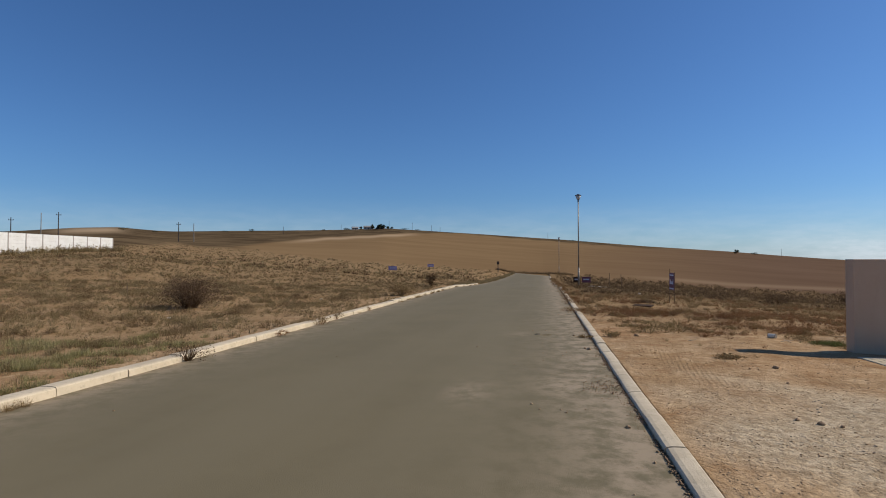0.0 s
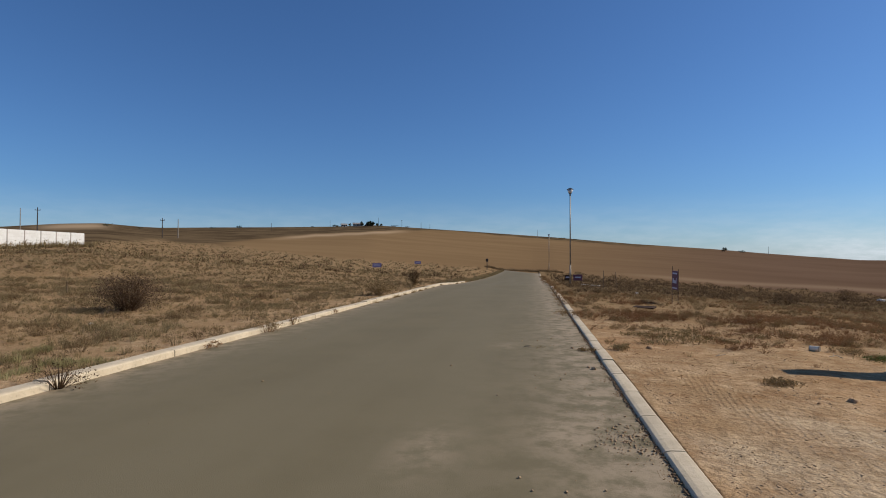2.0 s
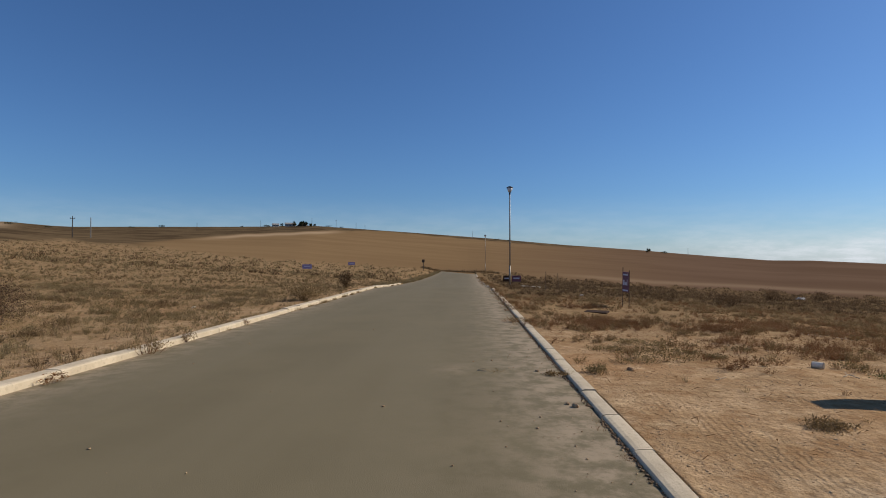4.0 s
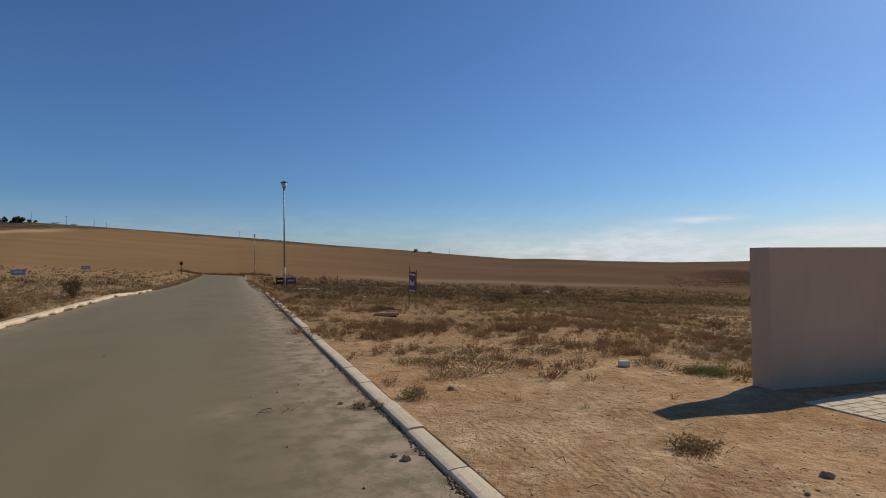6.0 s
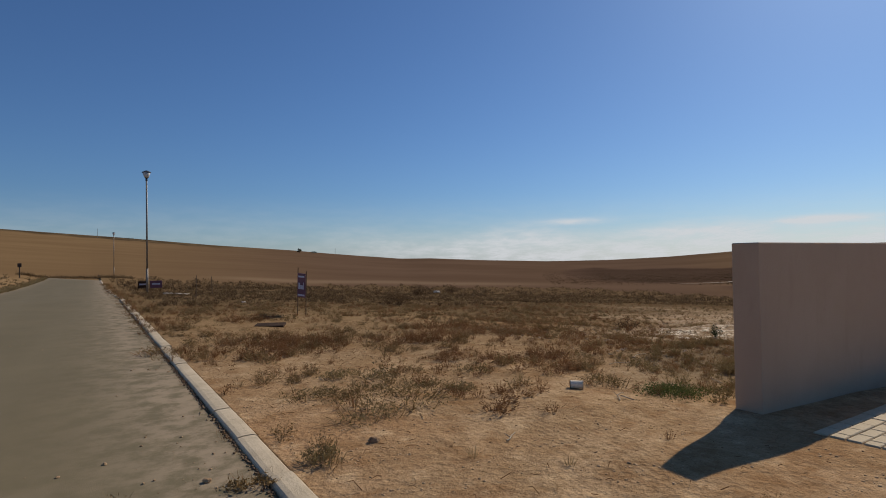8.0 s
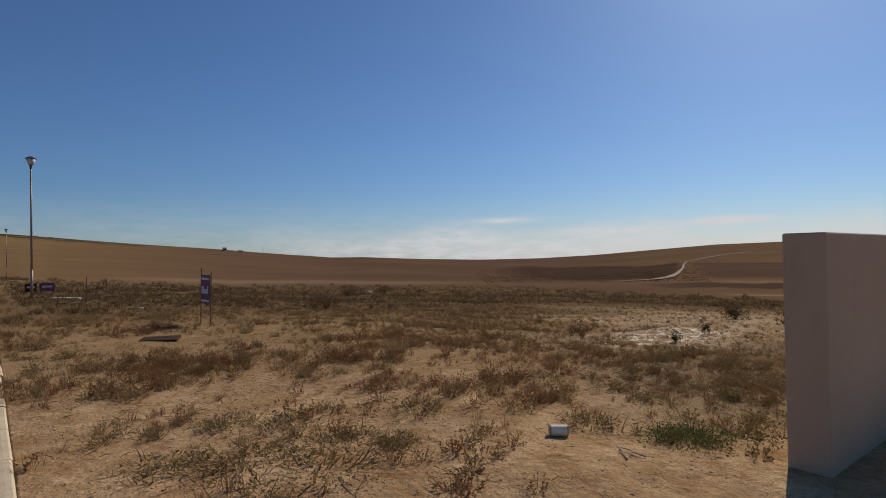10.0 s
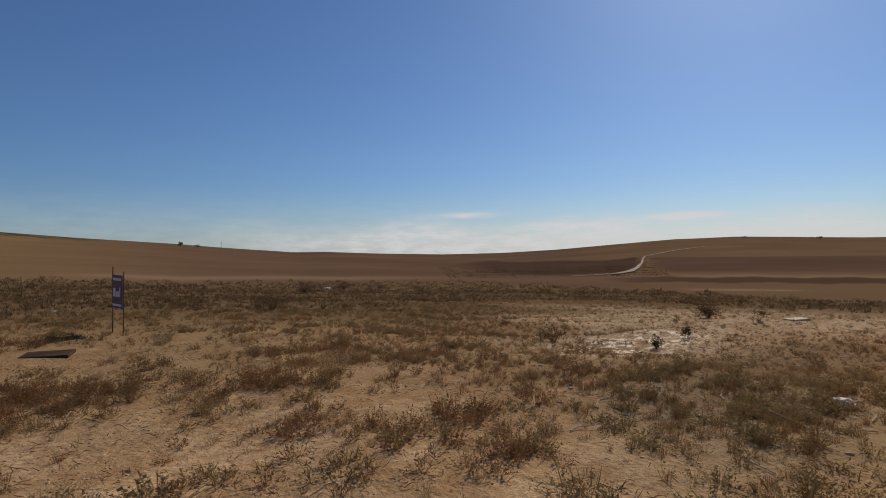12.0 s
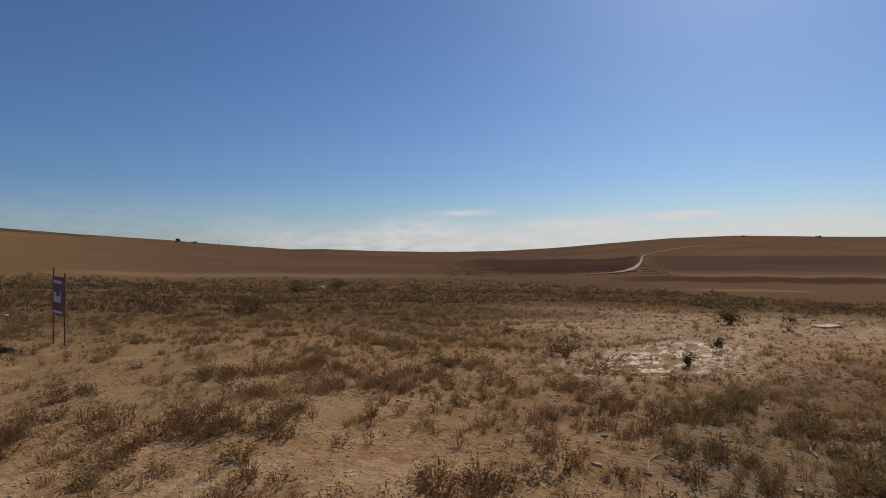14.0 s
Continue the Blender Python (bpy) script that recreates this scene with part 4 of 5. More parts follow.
def left_plot():
    rnd = np.random.default_rng(31)
    for name, protos, n, lo, hi, mat, cut, seed, label in (
            ("dry_grass", GRASS, 12000, 0.05, 0.14, M_STRAW, -0.6, 5, "dense straw-coloured dry grass beside the road"),
            ("dry_scrub", UPRIGHT, 4200, 0.08, 0.22, M_TAN, 0.05, 6, "brown dry weeds beside the road"),
            ("twiggy_scrub", TWIGGY, 3200, 0.09, 0.25, M_UMBER, 0.25, 7, "dark twiggy scrub beside the road")):
        x, y = plots(n * 3, -26, -5.5, 2.5, 30, rnd)
        ok = open_ground(x, y) & (field(x, y, 3.2, seed) > cut) & (np.degrees(np.arctan2(x, y)) > -62) & (rnd.uniform(size=len(x)) < 0.25 + 0.75 * smooth(-x, 5.6, 8.0))
        x, y = keep(x, y, ok=ok)
        x, y = x[:n], y[:n]
        scatter(name, protos, x, y, rnd.uniform(lo, hi, len(x)), mat, label, seed)
    # greener grass near the kerb
    x, y = plots(5200, -11.5, -5.6, 4.0, 10.0, rnd)
    ok = (field(x, y, 2.0, 9) > 0.0) & (np.hypot((x + 7.2) / 1.9, (y - 7.4) / 1.5) < 1.3 + 0.4 * field(x, y, 1.0, 3))
    x, y = keep(x, y, ok=ok)
    scatter("green_grass", GRASS, x, y, rnd.uniform(0.07, 0.17, len(x)), plant_material("grey_green_grass", (0.27, 0.245, 0.10), (0.36, 0.315, 0.145), (0.46, 0.39, 0.21)), "patch of grey-green grass behind the kerb", 9)


def middle_ground():
    rnd = np.random.default_rng(41)
    for name, protos, n, r0, r1, lo, hi, mat, cut, seed, label in (
            ("mid_dry_scrub", UPRIGHT_MID, 9000, 23, 60, 0.08, 0.22, M_TAN, -0.5, 11, "brown dry scrub farther out on the plots"),
            ("mid_olive_scrub", UPRIGHT_MID, 8000, 23, 60, 0.08, 0.24, M_UMBER, -0.3, 12, "dark olive scrub farther out on the plots"),
            ("mid_grass", GRASS_MID, 6000, 23, 60, 0.06, 0.16, M_STRAW, -0.3, 13, "dry grass farther out on the plots"),
            ("far_scrub", COARSE, 9000, 50, 230, 0.12, 0.34, M_TAN, -0.2, 14, "far brown scrubland"),
            ("far_dark_scrub", COARSE, 8000, 50, 230, 0.12, 0.38, M_BUSH, 0.2, 15, "far dark scrubland")):
        az = rnd.uniform(-58, 84, n * 3)
        r = r0 * (r1 / r0) ** rnd.uniform(0, 1, n * 3)
        x, y = r * np.sin(np.radians(az)), r * np.cos(np.radians(az))
        _, ang, _, _ = land(x, y)
        wob = 0.10 * np.sin(az * 1.7) + 0.07 * np.sin(az * 4.3 + 1) + 0.05 * np.sin(az * 9.1)
        edge = np.interp(az, EDGE_AZ, EDGE_EL) + wob
        ok = (ang < edge + 0.03) & ((x > ROAD_R + 0.9) | (x < ROAD_L - 0.7) | (y > 112)) & ~((y < 27) & (x > 1) & (x < 26)) & ~((x < -5.5) & (x > -26) & (y < 30)) & (field(x, y, 5.0, seed) > cut)
        x, y = keep(x, y, ok=ok)
        x, y = x[:n], y[:n]
        size = rnd.uniform(lo, hi, len(x))
        east = x > 0
        scatter(name, protos, x[~east], y[~east], size[~east], mat, label, seed)
        scatter(name, protos, x[east], y[east], size[east], {M_TAN: M_UMBER, M_UMBER: M_BUSH}.get(mat, mat), label, seed + 100)


def kerb_weeds():
    rnd = np.random.default_rng(51)
    y = 16.0 + 56 * rnd.uniform(0, 1, 900) ** 1.3
    x = rnd.normal(1.18, 0.26, 900)
    ok = (field(x * 0, y, 4.0, 5) > -0.35 + 0.5 * (y < 24)) & (x > 0.70) & (x < 2)
    x, y = keep(x, y, ok=ok)
    z = road_height(y) + np.where(x < 0.86, 0.0, 0.07)
    half = len(x) // 2
    scatter("kerb_weeds", TWIGGY, x[:half], y[:half], rnd.uniform(0.06, 0.2, half), M_OLIVE, "dry weeds growing over the kerb and gutter", 16, z=z[:half])
    scatter("kerb_weeds", UPRIGHT, x[half:], y[half:], rnd.uniform(0.06, 0.2, len(x) - half), M_DRY, "brown dry weeds growing over the kerb", 19, z=z[half:])
    y = rnd.uniform(2, 18, 420)
    x = rnd.normal(ROAD_R - 0.03, 0.04, 420)
    ok = field(x * 0, y, 2.0, 6) > 0.25
    x, y = keep(x, y, ok=ok)
    scatter("gutter_weeds", TWIGGY, x, y, rnd.uniform(0.03, 0.10, len(x)), M_DRY, "small dry weeds in the gutter joint", 17, z=road_height(y) - 0.01)
    y = rnd.uniform(3, 44, 900)
    x = rnd.normal(ROAD_L + 0.04, 0.06, 900)
    ok = field(x * 0, y, 3.0, 8) > 0.4
    x, y = keep(x, y, ok=ok)
    scatter("gutter_weeds", TWIGGY, x, y, rnd.uniform(0.05, 0.16, len(x)), M_OLIVE, "small dry weeds in the joint beside the pale kerb", 18, z=road_height(y) - 0.01)
    y = rnd.uniform(2, 40, 700)
    x = ROAD_L - KERB_L - np.abs(rnd.normal(0.02, 0.10, 700))
    ok = field(x * 0, y, 3.5, 3) > 0.0
    x, y = keep(x, y, ok=ok)
    scatter("verge_grass", GRASS, x, y, rnd.uniform(0.06, 0.16, len(x)), M_STRAW, "dry grass leaning over the back of the pale kerb", 20)
    y = rnd.uniform(38, 104, 900)
    x = ROAD_L - 0.1 - np.abs(rnd.normal(0, 0.45, 900)) + 0.3 * (y > 47)
    scatter("verge_scrub", UPRIGHT_MID, x, y, rnd.uniform(0.12, 0.38, 900), M_TAN, "dry scrub over the far road edge", 21, z=road_height(y) + 0.03)
    x = rnd.uniform(-9, 5, 500)
    y = 104 - 1.6 * (x + 3) * (x > -3) + rnd.normal(0, 1.0, 500) + 4
    scatter("verge_scrub", UPRIGHT_MID, x, y, rnd.uniform(0.2, 0.6, 500), M_UMBER, "dark scrub across the road's far end", 22)
    az = rnd.uniform(-60, -40.5, 700)
    u = (-41.3 - az) / 16.7
    r = 74.0 - 14.0 * u - rnd.uniform(0.4, 3.0, 700)
    scatter("wall_scrub", UPRIGHT_MID, r * np.sin(np.radians(az)), r * np.cos(np.radians(az)), rnd.uniform(0.3, 0.9, 700), M_TAN, "dry bushes along the foot of the white wall", 24)


def twigs():
    """Dead stalks lying on the sand."""
    rnd = np.random.default_rng(71)
    x, y = plots(16000, 1.3, 15, 8.0, 20, rnd)
    ok = open_ground(x, y) & (rnd.uniform(size=len(x)) < 0.10 + 0.9 * smooth(y + 0.35 * x, 12.5, 16)) & (field(x, y, 1.4, 77) > -0.3)
    x, y = keep(x, y, ok=ok)
    n = len(x)
    g, l = rnd.uniform(0, 6.3, n), rnd.uniform(0.02, 0.14, n) * rnd.uniform(0.4, 1, n)
    d = np.stack([np.cos(g), np.sin(g), rnd.uniform(-0.1, 0.35, n)], 1) * l[:, None]
    s = np.stack([-np.sin(g), np.cos(g), np.zeros(n)], 1) * rnd.uniform(0.0015, 0.004, n)[:, None]
    p = np.stack([x, y, ground_z(x, y) + 0.012], 1)
    bend = np.stack([np.zeros(n), np.zeros(n), l * rnd.uniform(-0.05, 0.3, n)], 1) + s * rnd.uniform(-8, 8, n)[:, None]
    up = np.array([0, 0, 0.004])
    v = np.stack([p - s, p + s, p + up, p + d * 0.5 + bend - s, p + d * 0.5 + bend + s, p + d * 0.5 + bend + up, p + d], 1).reshape(-1, 3)
    o = np.arange(n)[:, None] * 7
    f = np.concatenate([o + q for q in ([0, 1, 4], [0, 4, 3], [1, 2, 5], [1, 5, 4], [2, 0, 3], [2, 3, 5], [3, 4, 6], [4, 5, 6], [5, 3, 6])])
    tagged(arrays_ob("dead_stalks", v, f, M_DRY), "dead stalks and twigs strewn over the sand", "twigs", kind="stuff")


def valley_bushes():
    rnd = np.random.default_rng(81)
    az = rnd.uniform(42, 62.5, 9000)
    r = np.geomspace(36, 690, 700)
    el = rnd.uniform(-2.5, -1.5, 9000) + 0.03 * (az - 55)
    x, y = np.zeros(9000), np.zeros(9000)
    for k in range(9000):
        a = radians(az[k])
        if k % 30 == 0:
            _, ang, _, _ = land(r * math.sin(a), r * math.cos(a))
        q = float(np.interp(el[k], ang, r))
        a = radians(az[k - k % 30] + (az[k] - 52) * 0.04)
        x[k], y[k] = q * math.sin(a), q * math.cos(a)
    scatter("valley_bushes", COARSE, x, y, rnd.uniform(0.10, 0.42, 9000) * (0.5 + 0.5 * smooth(field(x, y, 14.0, 3), -0.4, 0.8)), M_BUSH, "belt of dark bushes down in the valley", 82)


def wall_side():
    """Denser scrub on the stony strip beyond the wall's end."""
    rnd = np.random.default_rng(91)
    for name, protos, n, lo, hi, mat, label in (("twiggy_scrub", TWIGGY, 260, 0.05, 0.12, M_OLIVE, "brown twiggy scrub on stony ground"), ("dry_scrub", UPRIGHT, 200, 0.06, 0.15, M_DRY, "reddish dry weeds on stony ground"), ("low_green_scrub", CREEPING, 180, 0.08, 0.2, M_GREYWEED, "grey-green creeping weeds on stony ground")):
        x, y = rnd.normal(7.8, 1.7, n), rnd.normal(11.9, 0.9, n)
        ok = (y > 10.5) & (x > 4.9) & (field(x, y, 1.6, n) > -0.3)
        x, y = keep(x, y, ok=ok)
        scatter(name, protos, x, y, rnd.uniform(lo, hi, len(x)), mat, label, n)




def clods():
    """Loose lumps of earth all over the bare plots."""
    rnd = np.random.default_rng(301)
    protos = []
    for _ in range(6):
        bm = bmesh.new()
        bmesh.ops.create_icosphere(bm, subdivisions=1, radius=1.0)
        v = np.array([q.co[:] for q in bm.verts]) * rnd.uniform(0.65, 1.2, (len(bm.verts), 1)) * np.array([1.0, 0.85, 0.42])
        f = np.array([[q.index for q in t.verts] for t in bm.faces])
        bm.free()
        protos.append((v, f))
    x, y = 1.2 + 15.8 * rnd.random(60000) ** 1.5, rnd.uniform(3.0, 19.0, 60000)
    clear = ~((x > 4.6) & (y < 10.7)) & (field(x, y, 1.3, 77) > 0.1)
    x, y = x[clear], y[clear]
    size = 0.003 + 0.013 * rnd.random(len(x)) ** 3.5
    scatter("earth_clods", protos, x, y, size, two_tone("earth_clod", (0.42, 0.265, 0.135), (0.56, 0.375, 0.205), 7.0), "loose brown lumps of earth on the sand", 303)


clods()
right_plot()
plot_clumps()
wall_side()
stony_rim()
twigs()
valley_bushes()
left_plot()
middle_ground()
kerb_weeds()


def shrub(name, x, y, w, h, leaf_mat, stem_mat, seed, label, stems=60, leaves=1500, leaf=0.05, category="bush", lift=0.5, z=None):
    rnd = np.random.default_rng(seed)
    t = thing(name, pose(x, y, (gz(x, y) if z is None else z) - 0.01), label, category)
    v, f = blades(rnd, stems, 0.12 if h > 0.3 else 0.75, 1.0 if h > 0.3 else 1.2, 0.010 if h > 0.4 else 0.016, 0, 0, 0.4)
    v = v * np.array([w * 0.55, w * 0.55, h])
    o = arrays_ob("twig_mass", v, f, stem_mat)
    o.parent = t
    v, f = leaf_cloud(rnd, leaves, w * 0.48, w * 0.48, h * 0.45, leaf, 0.3)
    v[:, 2] += h * lift
    v[:, 2] = np.maximum(v[:, 2], 0.0)
    o = arrays_ob("foliage", v, f, leaf_mat)
    o.parent = t
    return t


shrub("bush", -10.7, 15.3, 2.1, 1.2, plant_material("grey_brown_twigs", (0.115, 0.074, 0.046), (0.165, 0.108, 0.066), (0.23, 0.155, 0.098)), M_BUSH, 1, "large brown leafless thorny bush in dry grass", 260, 9000, 0.04, "bush", 0.44)
shrub("bush", -6.1, 23.4, 1.3, 0.6, M_OLIVE, M_OLIVE, 2, "olive-green bush behind the pale kerb", 120, 2200, 0.05)
shrub("bush", -6.6, 32.5, 0.8, 0.9, M_BUSH, M_OLIVE, 3, "tall dark bush behind the pale kerb", 90, 1600, 0.06)
shrub("weed", -5.38, 7.65, 0.8, 0.36, M_BUSH, M_BUSH, 4, "dark wiry weed growing out of the kerb joint", 80, 420, 0.03, "weed", 0.35, 0.0)
shrub("weed", -5.38, 12.7, 0.6, 0.22, M_OLIVE, M_DRY, 41, "brown weed spilling over the pale kerb", 90, 700, 0.03, "weed", 0.5, 0.02)
shrub("weed", -5.41, 13.9, 0.4, 0.32, M_OLIVE, M_DRY, 42, "wiry weed growing out of the kerb joint", 60, 240, 0.03, "weed", 0.5, 0.0)
shrub("weed", -5.41, 10.6, 0.45, 0.12, M_DRY, M_DRY, 43, "low dry weed in the gutter", 70, 300, 0.03, "weed", 0.5, 0.0)
shrub("weed", -5.42, 16.6, 0.3, 0.15, M_DRY, M_DRY, 44, "low dry weed in the gutter", 50, 200, 0.03, "weed", 0.5, 0.0)
shrub("weed", 5.10, 11.08, 0.74, 0.085, M_GREEN, M_GREEN, 5, "low fresh green weed beside the wall's end", 120, 2600, 0.022, "weed")
shrub("weed", 2.78, 8.95, 0.5, 0.07, M_OLIVE, M_UMBER, 6, "low grey-green weed on bare sand", 70, 900, 0.028, "weed")
shrub("weed", 3.36, 12.5, 0.45, 0.09, M_GREYWEED, M_OLIVE, 16, "low green weed among dry scrub", 60, 600, 0.028, "weed")
for n, (x, y, w, h) in enumerate([(2.05, 12.0, 0.75, 0.15), (2.6, 12.3, 1.0, 0.16), (1.85, 13.1, 0.7, 0.13), (2.3, 12.85, 0.9, 0.13), (3.0, 12.75, 0.9, 0.14), (2.9, 13.4, 0.8, 0.13), (4.05, 13.1, 0.6, 0.14),
                                  (5.6, 10.9, 0.8, 0.10), (2.5, 13.8, 0.6, 0.14), (1.35, 11.2, 0.4, 0.16), (4.9, 11.8, 0.6, 0.16), (7.8, 11.6, 0.9, 0.14), (6.4, 10.8, 0.8, 0.10)]):
    shrub("weed", x, y, w, h, M_GREYWEED, M_OLIVE, 60 + n, "spreading grey-green weed on the sand", 70, 520, 0.028, "weed", 0.3)
shrub("dry_weed", 0.06, 11.30, 0.28, 0.05, M_STRAW, M_STRAW, 90, "bleached dead weed lying on the asphalt", 30, 40, 0.02, "weed", 0.3, 0.045)
shrub("weed", 0.82, 11.15, 0.4, 0.12, M_OLIVE, M_DRY, 91, "brown weed growing in the gutter", 60, 260, 0.03, "weed", 0.4, 0.0)
shrub("weed", 0.80, 17.2, 0.6, 0.18, M_OLIVE, M_DRY, 92, "brown weed spilling over the kerb", 90, 400, 0.03, "weed", 0.4, 0.03)
shrub("weed", 1.18, 13.7, 0.22, 0.14, M_DRY, M_DRY, 93, "small dry sprout behind the kerb", 30, 60, 0.03, "weed", 0.4)
shrub("bush", 22.5, 46.5, 1.9, 0.95, M_BUSH, M_BUSH, 7, "dark round bush out on the plot", 90, 1800, 0.06)
shrub("bush", 10.6, 27.4, 1.35, 0.55, M_BUSH, M_BUSH, 8, "dark brown bush out on the plot", 90, 1500, 0.05)
shrub("bush", 20.0, 16.9, 0.8, 0.6, M_BUSH, M_BUSH, 9, "dark bush on the plot's far rim", 80, 1400, 0.05)
shrub("bush", 11.3, 16.6, 0.6, 0.38, M_BUSH, M_DRY, 10, "small twiggy dark bush on pale sand", 70, 700, 0.04)
shrub("bush", 32.0, 56.0, 2.2, 0.95, M_BUSH, M_BUSH, 11, "dark bush beside white rubbish", 80, 1500, 0.07)
shrub("bush", 19.5, 15.3, 0.45, 0.5, M_BUSH, M_DRY, 12, "small upright dark bush", 60, 500, 0.04)
shrub("seedling", 12.05, 14.8, 0.26, 0.32, M_TREE, M_TREE, 13, "small dark seedling on stony ground", 30, 420, 0.035, "weed")
shrub("seedling", 13.9, 15.0, 0.22, 0.30, M_TREE, M_TREE, 14, "small dark seedling on stony ground", 30, 380, 0.035, "weed")


# ---- stones and litter ----
def stones(name, x, y, size, material, label, seed, lift=0.15):
    rnd = np.random.default_rng(seed)
    bm = bmesh.new()
    bmesh.ops.create_icosphere(bm, subdivisions=1, radius=1.0)
    pv = np.array([v.co[:] for v in bm.verts])
    pf = np.array([[v.index for v in f.verts] for f in bm.faces])
    bm.free()
    n = len(x)
    road = (x > ROAD_L) & (x < ROAD_R)
    across = np.clip((x - ROAD_L) / (ROAD_R - ROAD_L), 0, 1)
    z = np.where(road, road_height(y) + 0.035 * (1 - (2 * across - 1) ** 2) + 0.036 * across ** 3 - 0.006, ground_z(x, y))
    s = size[:, None, None] * rnd.uniform(0.55, 1.3, (n, 1, 3)) * np.array([1, 1, 0.48])
    v = pv[None] * s * rnd.uniform(0.8, 1.15, (n, len(pv), 1))
    v = v + np.stack([x, y, z + size * lift], 1)[:, None, :]
    f = pf[None] + (np.arange(n) * len(pv))[:, None, None]
    ob = arrays_ob(name, v.reshape(-1, 3), f.reshape(-1, 3), material)
    return tagged(ob, label, "stones", kind="stuff")


def build_stones():
    rnd = np.random.default_rng(61)
    x, y = plots(5200, 1.25, 9, 3.0, 18, rnd)
    ok = open_ground(x, y) & (field(x, y, 2.5, 31) > -0.2)
    x, y = keep(x, y, ok=ok)
    stones("pebbles", x, y, 0.003 + 0.011 * rnd.uniform(0, 1, len(x)) ** 4, M_STONE, "small pebbles and clods lying on the sand", 1)
    x, y = rnd.normal(3.9, 1.1, 2600), rnd.normal(4.2, 1.2, 2600)
    ok = (x > 1.3) & (field(x, y, 1.8, 44) > -0.1)
    x, y = keep(x, y, ok=ok)
    stones("gravel", x, y, 0.004 + 0.010 * rnd.uniform(0, 1, len(x)) ** 2.5, two_tone("grey_gravel", (0.34, 0.26, 0.175), (0.50, 0.41, 0.30), 20.0), "spilled grey gravel on the verge", 2)
    x = ROAD_R - np.abs(rnd.normal(0, 0.35, 1100)) - 0.02
    y = rnd.uniform(1, 22, 1100)
    ok = field(x * 0.3, y, 3.0, 12) > -0.1
    x, y = keep(x, y, ok=ok)
    stones("road_grit", x, y, 0.003 + 0.012 * rnd.uniform(0, 1, len(x)) ** 5, M_STONE, "grit and clods along the gutter", 3)
    y = rnd.uniform(1, 30, 5200)
    x = ROAD_R - np.abs(rnd.normal(0, 0.020, 5200)) - 0.002
    x, y = keep(x, y, ok=field(x * 0, y, 1.6, 15) > -0.9)
    stones("gutter_soil", x, y, 0.004 + 0.012 * rnd.uniform(0, 1, len(x)) ** 2, two_tone("gutter_earth", (0.15, 0.092, 0.048), (0.27, 0.175, 0.095), 9.0), "crumbled dark earth in the gutter joint", 7)
    x, y = rnd.normal(0.70, 0.12, 320), rnd.normal(6.72, 0.25, 320)
    ok = x < ROAD_R - 0.02
    x, y = keep(x, y, ok=ok)
    stones("rubble", x, y, 0.003 + 0.010 * rnd.uniform(0, 1, len(x)) ** 2, M_STONE, "small heap of crumbled asphalt in the gutter", 4)
    x, y = plots(4200, 6.5, 19, 10.9, 18, rnd)
    stones("rubble", x, y, 0.006 + 0.030 * rnd.uniform(0, 1, 4200) ** 5, two_tone("grey_rubble", (0.38, 0.275, 0.17), (0.56, 0.45, 0.32), 9.0), "grey rubble on the pale ground", 5)
    x, y = plots(26, -4.5, 0.3, 3, 20, rnd)
    stones("road_stones", x, y, rnd.uniform(0.006, 0.018, 26), M_STONE, "few loose stones on the asphalt", 6)


build_stones()


def clod(x, y, s, seed, material=None, name="stone", label="brown clod of earth lying on the sand"):
    rnd = random.Random(seed)
    bm = bmesh.new()
    bmesh.ops.create_icosphere(bm, subdivisions=2, radius=1.0)
    for v in bm.verts:
        v.co += noise.noise_vector(v.co * 1.7 + Vector((seed, 0, 0))) * 0.35
        v.co = Vector((v.co.x * s, v.co.y * s * rnd.uniform(0.7, 0.75), v.co.z * s * 0.6))
    o = mesh_ob(name, bm, material or M_STONE)
    base = float(road_height(np.array([y]))[0]) + 0.028 if ROAD_L < x < ROAD_R else gz(x, y)
    o.matrix_world = pose(x, y, base + s * 0.3, 0, 0, rnd.uniform(0, 360))
    return tagged(o, label, "stone")


def tin():
    x, y = 4.40, 11.76
    t = thing("tin_can", pose(x, y, gz(x, y) + 0.045, 0, 90, -45), "empty white tin lying on its side on the sand", "can")
    bm = bmesh.new()
    cyl(bm, 0.042, 0.042, -0.066, 0.066, 24)
    part("body", bm, M_LITTER, t)
    for z in (-0.066, 0.066):
        part("rim", cyl(bmesh.new(), 0.044, 0.044, z - 0.004, z + 0.004, 24), M_GALV, t)
    return t


tin()


def crumpled(name, x, y, s, seed, label, material=None, flat=0.6):
    bm = bmesh.new()
    bmesh.ops.create_icosphere(bm, subdivisions=3, radius=1.0)
    for v in bm.verts:
        d = noise.noise(v.co * 2.2 + Vector((seed, 3, 1))) * 0.5 + noise.noise(v.co * 6 + Vector((seed, 0, 0))) * 0.25
        v.co *= (1 + d)
        v.co = Vector((v.co.x * s, v.co.y * s * 0.7, max(v.co.z * s * flat, -0.02)))
    o = mesh_ob(name, bm, material or M_LITTER)
    o.matrix_world = pose(x, y, gz(x, y) + 0.01, 0, 0, seed * 40)
    return tagged(o, label, "litter")


crumpled("plastic_bag", 8.77, 11.3, 0.12, 2, "crumpled white plastic bag on stony ground")
crumpled("plastic_bag", 30.3, 56.2, 0.36, 3, "white rubbish lying beside a dark bush")
crumpled("plastic_bag", 4.7, 28.5, 0.08, 4, "scrap of white litter among dark scrub")
crumpled("plastic_bag", -9.4, 12.6, 0.05, 5, "scrap of white litter in dry grass")
crumpled("plastic_bag", -8.6, 20.5, 0.06, 6, "scrap of white litter in dry grass")


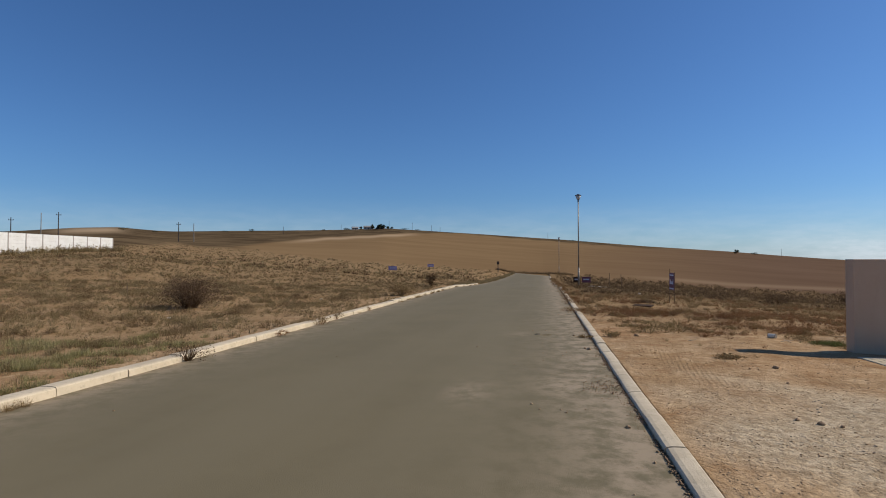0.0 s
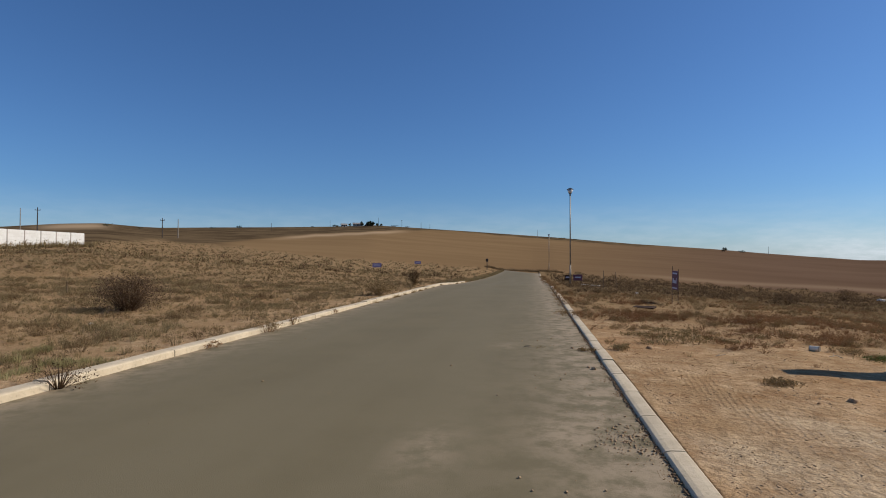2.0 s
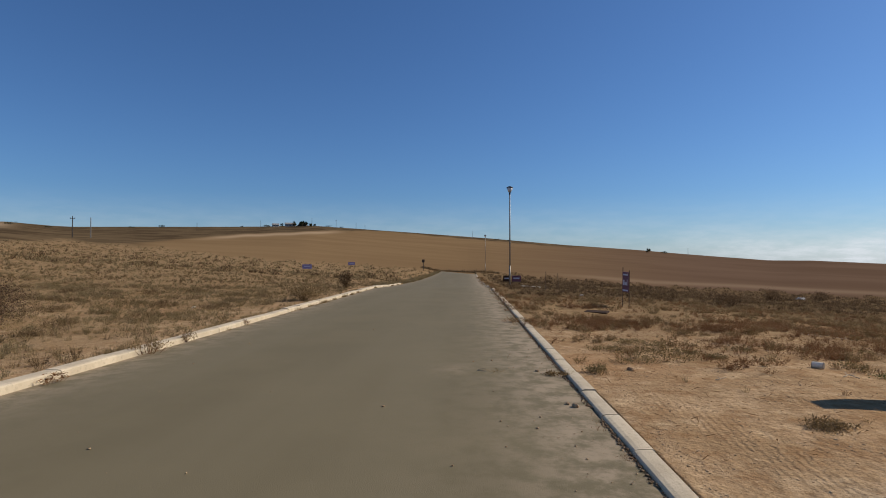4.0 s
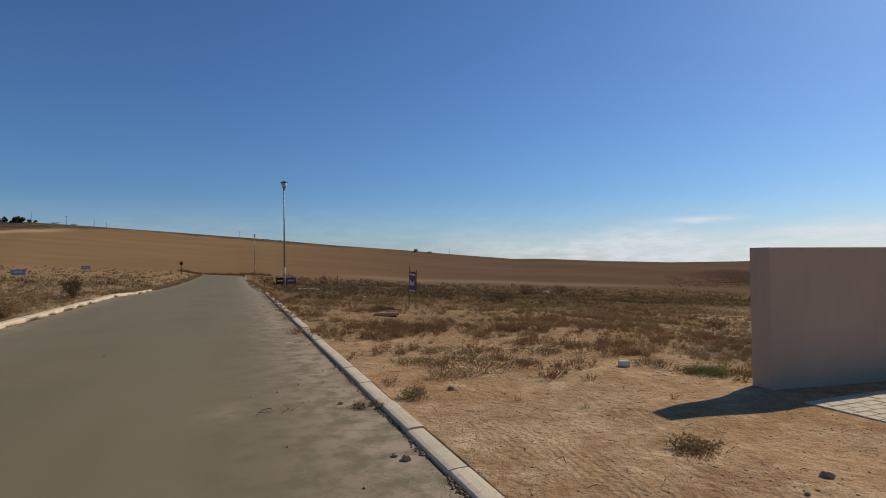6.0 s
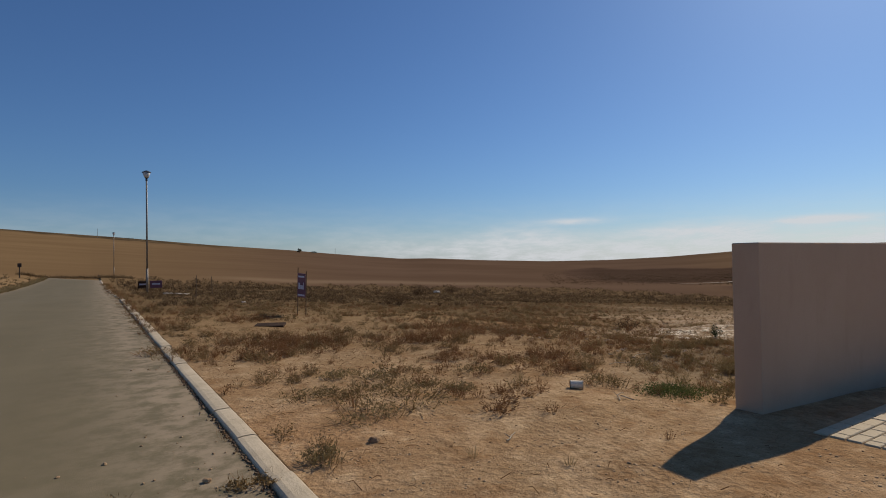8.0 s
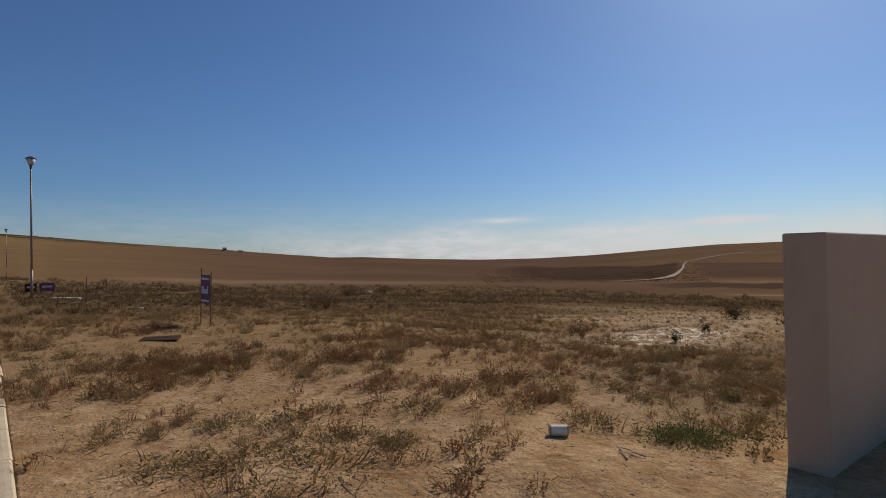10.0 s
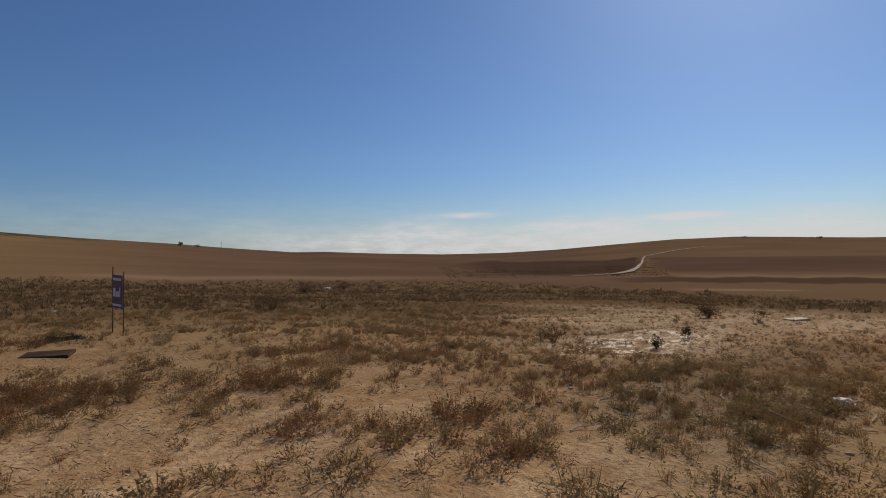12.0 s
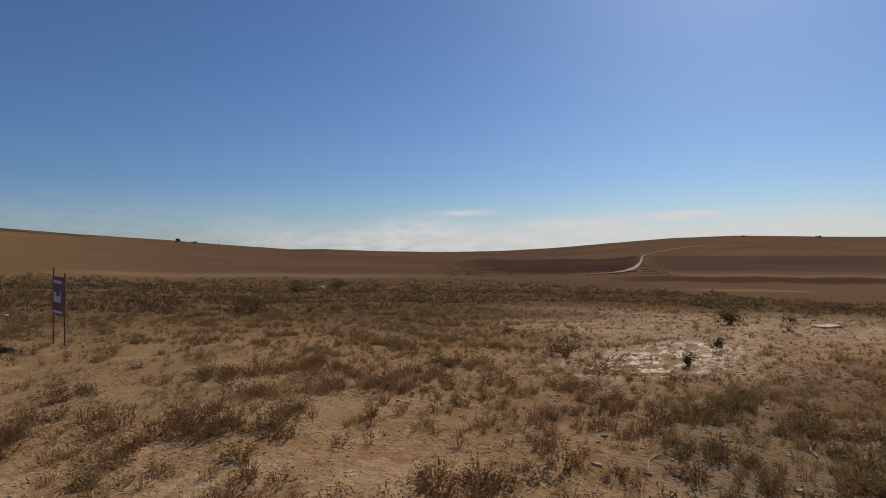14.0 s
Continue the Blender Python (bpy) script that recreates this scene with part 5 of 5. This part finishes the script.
def slab(name, x, y, turn, size, material, label, tilt=0.0, category="board"):
    bm = bmesh.new()
    box(bm, size, (0, 0, size[2] / 2), min(size) * 0.15)
    for v in bm.verts:
        v.co += noise.noise_vector(v.co * 3.0) * min(size) * 0.25
    o = mesh_ob(name, bm, material)
    o.matrix_world = pose(x, y, gz(x, y) - 0.01, tilt, 0, turn)
    return tagged(o, label, category)


slab("board", 3.45, 20.35, -27, (0.66, 0.34, 0.05), M_BLACKBOARD, "charred dark board lying on the sand", 6)
slab("plank", 3.7, 39.2, -60, (1.9, 0.22, 0.09), M_LITTER, "pale plank lying in the scrub near the lamp")
slab("concrete_slab", 21.6, 14.9, -20, (0.75, 0.4, 0.07), M_PAVER, "white concrete slab on the plot's rim", 0, "slab")


def stake(x, y, h, lean, label="thin wooden survey stake in the scrub"):
    bm = bmesh.new()
    cyl(bm, 0.020, 0.016, -0.25, h, 6)
    o = mesh_ob("stake", bm, M_WOOD)
    o.matrix_world = pose(x, y, gz(x, y), lean, lean * 0.6, 0)
    return tagged(o, label, "stake", "survey stakes")


stake(3.75, 33.0, 0.95, 2)
stake(4.55, 33.8, 0.85, -3)
stake(-15.5, 18.4, 0.45, 8, "short leaning wooden peg in dry grass")
def wire_scrap(x, y):
    bm = bmesh.new()
    pts = [Vector((0.06 * math.cos(g) + 0.015 * math.sin(3 * g), 0.06 * math.sin(g), 0.008 + 0.006 * math.sin(2 * g))) for g in np.linspace(0.4, 5.9, 16)]
    for p, q in zip(pts, pts[1:]):
        rod(bm, p, q, 0.003, 5)
    o = mesh_ob("wire_scrap", bm, M_DARKMETAL)
    o.matrix_world = pose(x, y, float(road_height(np.array([y]))[0]) + 0.045, 0, 0, 20)
    return tagged(o, "bent loop of dark wire lying on the asphalt", "wire")


wire_scrap(-0.12, 11.28)


def end_post(x, y):
    t = thing("marker_post", pose(x, y, gz(x, y)), "dark timber post with a small plate at the road's end", "post")
    part("post", cyl(bmesh.new(), 0.07, 0.06, -0.3, 1.9, 8), M_POLE, t)
    part("plate", box(bmesh.new(), (0.42, 0.03, 0.5), (0, -0.07, 1.65), 0.008), M_POLE, t)


end_post(-7.7, 96.0)

for n, (x, y, s) in enumerate([(2.3, 5.6, 0.05), (2.45, 5.5, 0.06), (2.6, 5.45, 0.045), (2.75, 8.1, 0.04), (3.12, 8.24, 0.08), (0.76, 9.62, 0.075), (0.70, 9.72, 0.05), (0.60, 11.35, 0.055), (0.74, 5.15, 0.045), (1.80, 11.37, 0.08), (0.05, 12.1, 0.035), (-0.22, 12.0, 0.03), (3.4, 11.6, 0.05), (2.9, 7.3, 0.05), (0.30, 8.9, 0.03)]):
    clod(x, y, s * 0.55, n + 1)

def dead_branch(x, y, length, turn, seed, label="bleached dead stalk lying on stony ground"):
    rnd = random.Random(seed)
    bm = bmesh.new()
    pts = [Vector((0, 0, 0.012))]
    g = radians(turn)
    for k in range(5):
        g += rnd.uniform(-0.5, 0.5)
        pts.append(pts[-1] + Vector((math.cos(g), math.sin(g), rnd.uniform(-0.05, 0.10))) * length / 5)
    for k in range(5):
        rod(bm, pts[k], pts[k + 1], 0.007 - 0.0008 * k, 6, 0.0062 - 0.0008 * k)
    side = pts[2] + Vector((math.cos(g + 1.2), math.sin(g + 1.2), 0.25)) * length * 0.3
    rod(bm, pts[2], side, 0.005, 5, 0.002)
    o = mesh_ob("dead_branch", bm, M_PALEWOOD)
    o.matrix_world = pose(x, y, gz(x, y))
    return tagged(o, label, "branch")


M_PALEWOOD = two_tone("bleached_wood", (0.42, 0.33, 0.22), (0.55, 0.45, 0.32), 9.0)
for n, (x, y, l, t) in enumerate([(7.5, 11.3, 0.55, 60), (7.9, 10.9, 0.6, 110), (8.3, 11.0, 0.4, 20), (6.9, 11.7, 0.4, 5), (8.6, 11.6, 0.45, 80), (9.2, 11.2, 0.5, 140), (4.3, 11.1, 0.35, 50), (4.45, 11.05, 0.22, 120), (5.9, 12.6, 0.35, 10), (7.2, 13.0, 0.4, 170),
                                  (2.62, 10.77, 0.2, 20), (8.1, 12.2, 0.35, 30), (6.2, 11.2, 0.3, 75)]):
    dead_branch(x, y, l, t, n + 1)

# ---- paving beside the wall ----
def paving():
    bm = bmesh.new()
    x0, x1, y0, y1, z = 4.81, 8.36, 7.50, 9.63, 0.028
    box(bm, (x1 - x0 - 0.10, y1 - y0 - 0.10, 0.10), ((x0 + x1) / 2, (y0 + y1) / 2, z - 0.068))
    base = mesh_ob("pavement", bm, M_MORTAR)
    tagged(base, "cream concrete paving along the foot of the wall", "paving", kind="structure")
    b = bmesh.new()
    box(b, (0.212, 0.102, 0.06), (0, 0, 0))
    bmesh.ops.bevel(b, geom=[e for e in b.edges if e.verts[0].co.z > 0 and e.verts[1].co.z > 0], offset=0.006, segments=1, affect='EDGES', profile=0.5)
    me = bpy.data.meshes.new("paver")
    b.to_mesh(me)
    b.free()
    me.materials.append(M_PAVER)
    rnd = random.Random(4)
    for j in range(19):
        for i in range(16):
            x = x0 + 0.11 + 0.221 * i + (0.11 if j % 2 else 0.0)
            if x > x1 - 0.1:
                continue
            if j % 2 and i == 0:
                h = new("paver", me)
                h.parent = base
                h.matrix_world = pose(x0 + 0.055, y1 - 0.06 - 0.1125 * j, z - 0.028) @ Matrix.Diagonal((0.5, 1, 1, 1))
            o = new("paver", me)
            o.parent = base
            o.matrix_world = pose(x, y1 - 0.06 - 0.1125 * j, z - 0.028 + rnd.uniform(-0.002, 0.002), rnd.uniform(-.4, .4), rnd.uniform(-.4, .4), rnd.uniform(-.6, .6))


paving()

kerb("kerb_1", ROAD_R, 1, -5.79, 88.2, 0.94, KERB_W, 0.068, "row of grey concrete kerb blocks, dusty and weedy")
kerb("kerb_2", ROAD_L, -1, -5.65, 46.7, 1.10, KERB_L, 0.095, "row of pale sunlit concrete kerb blocks")
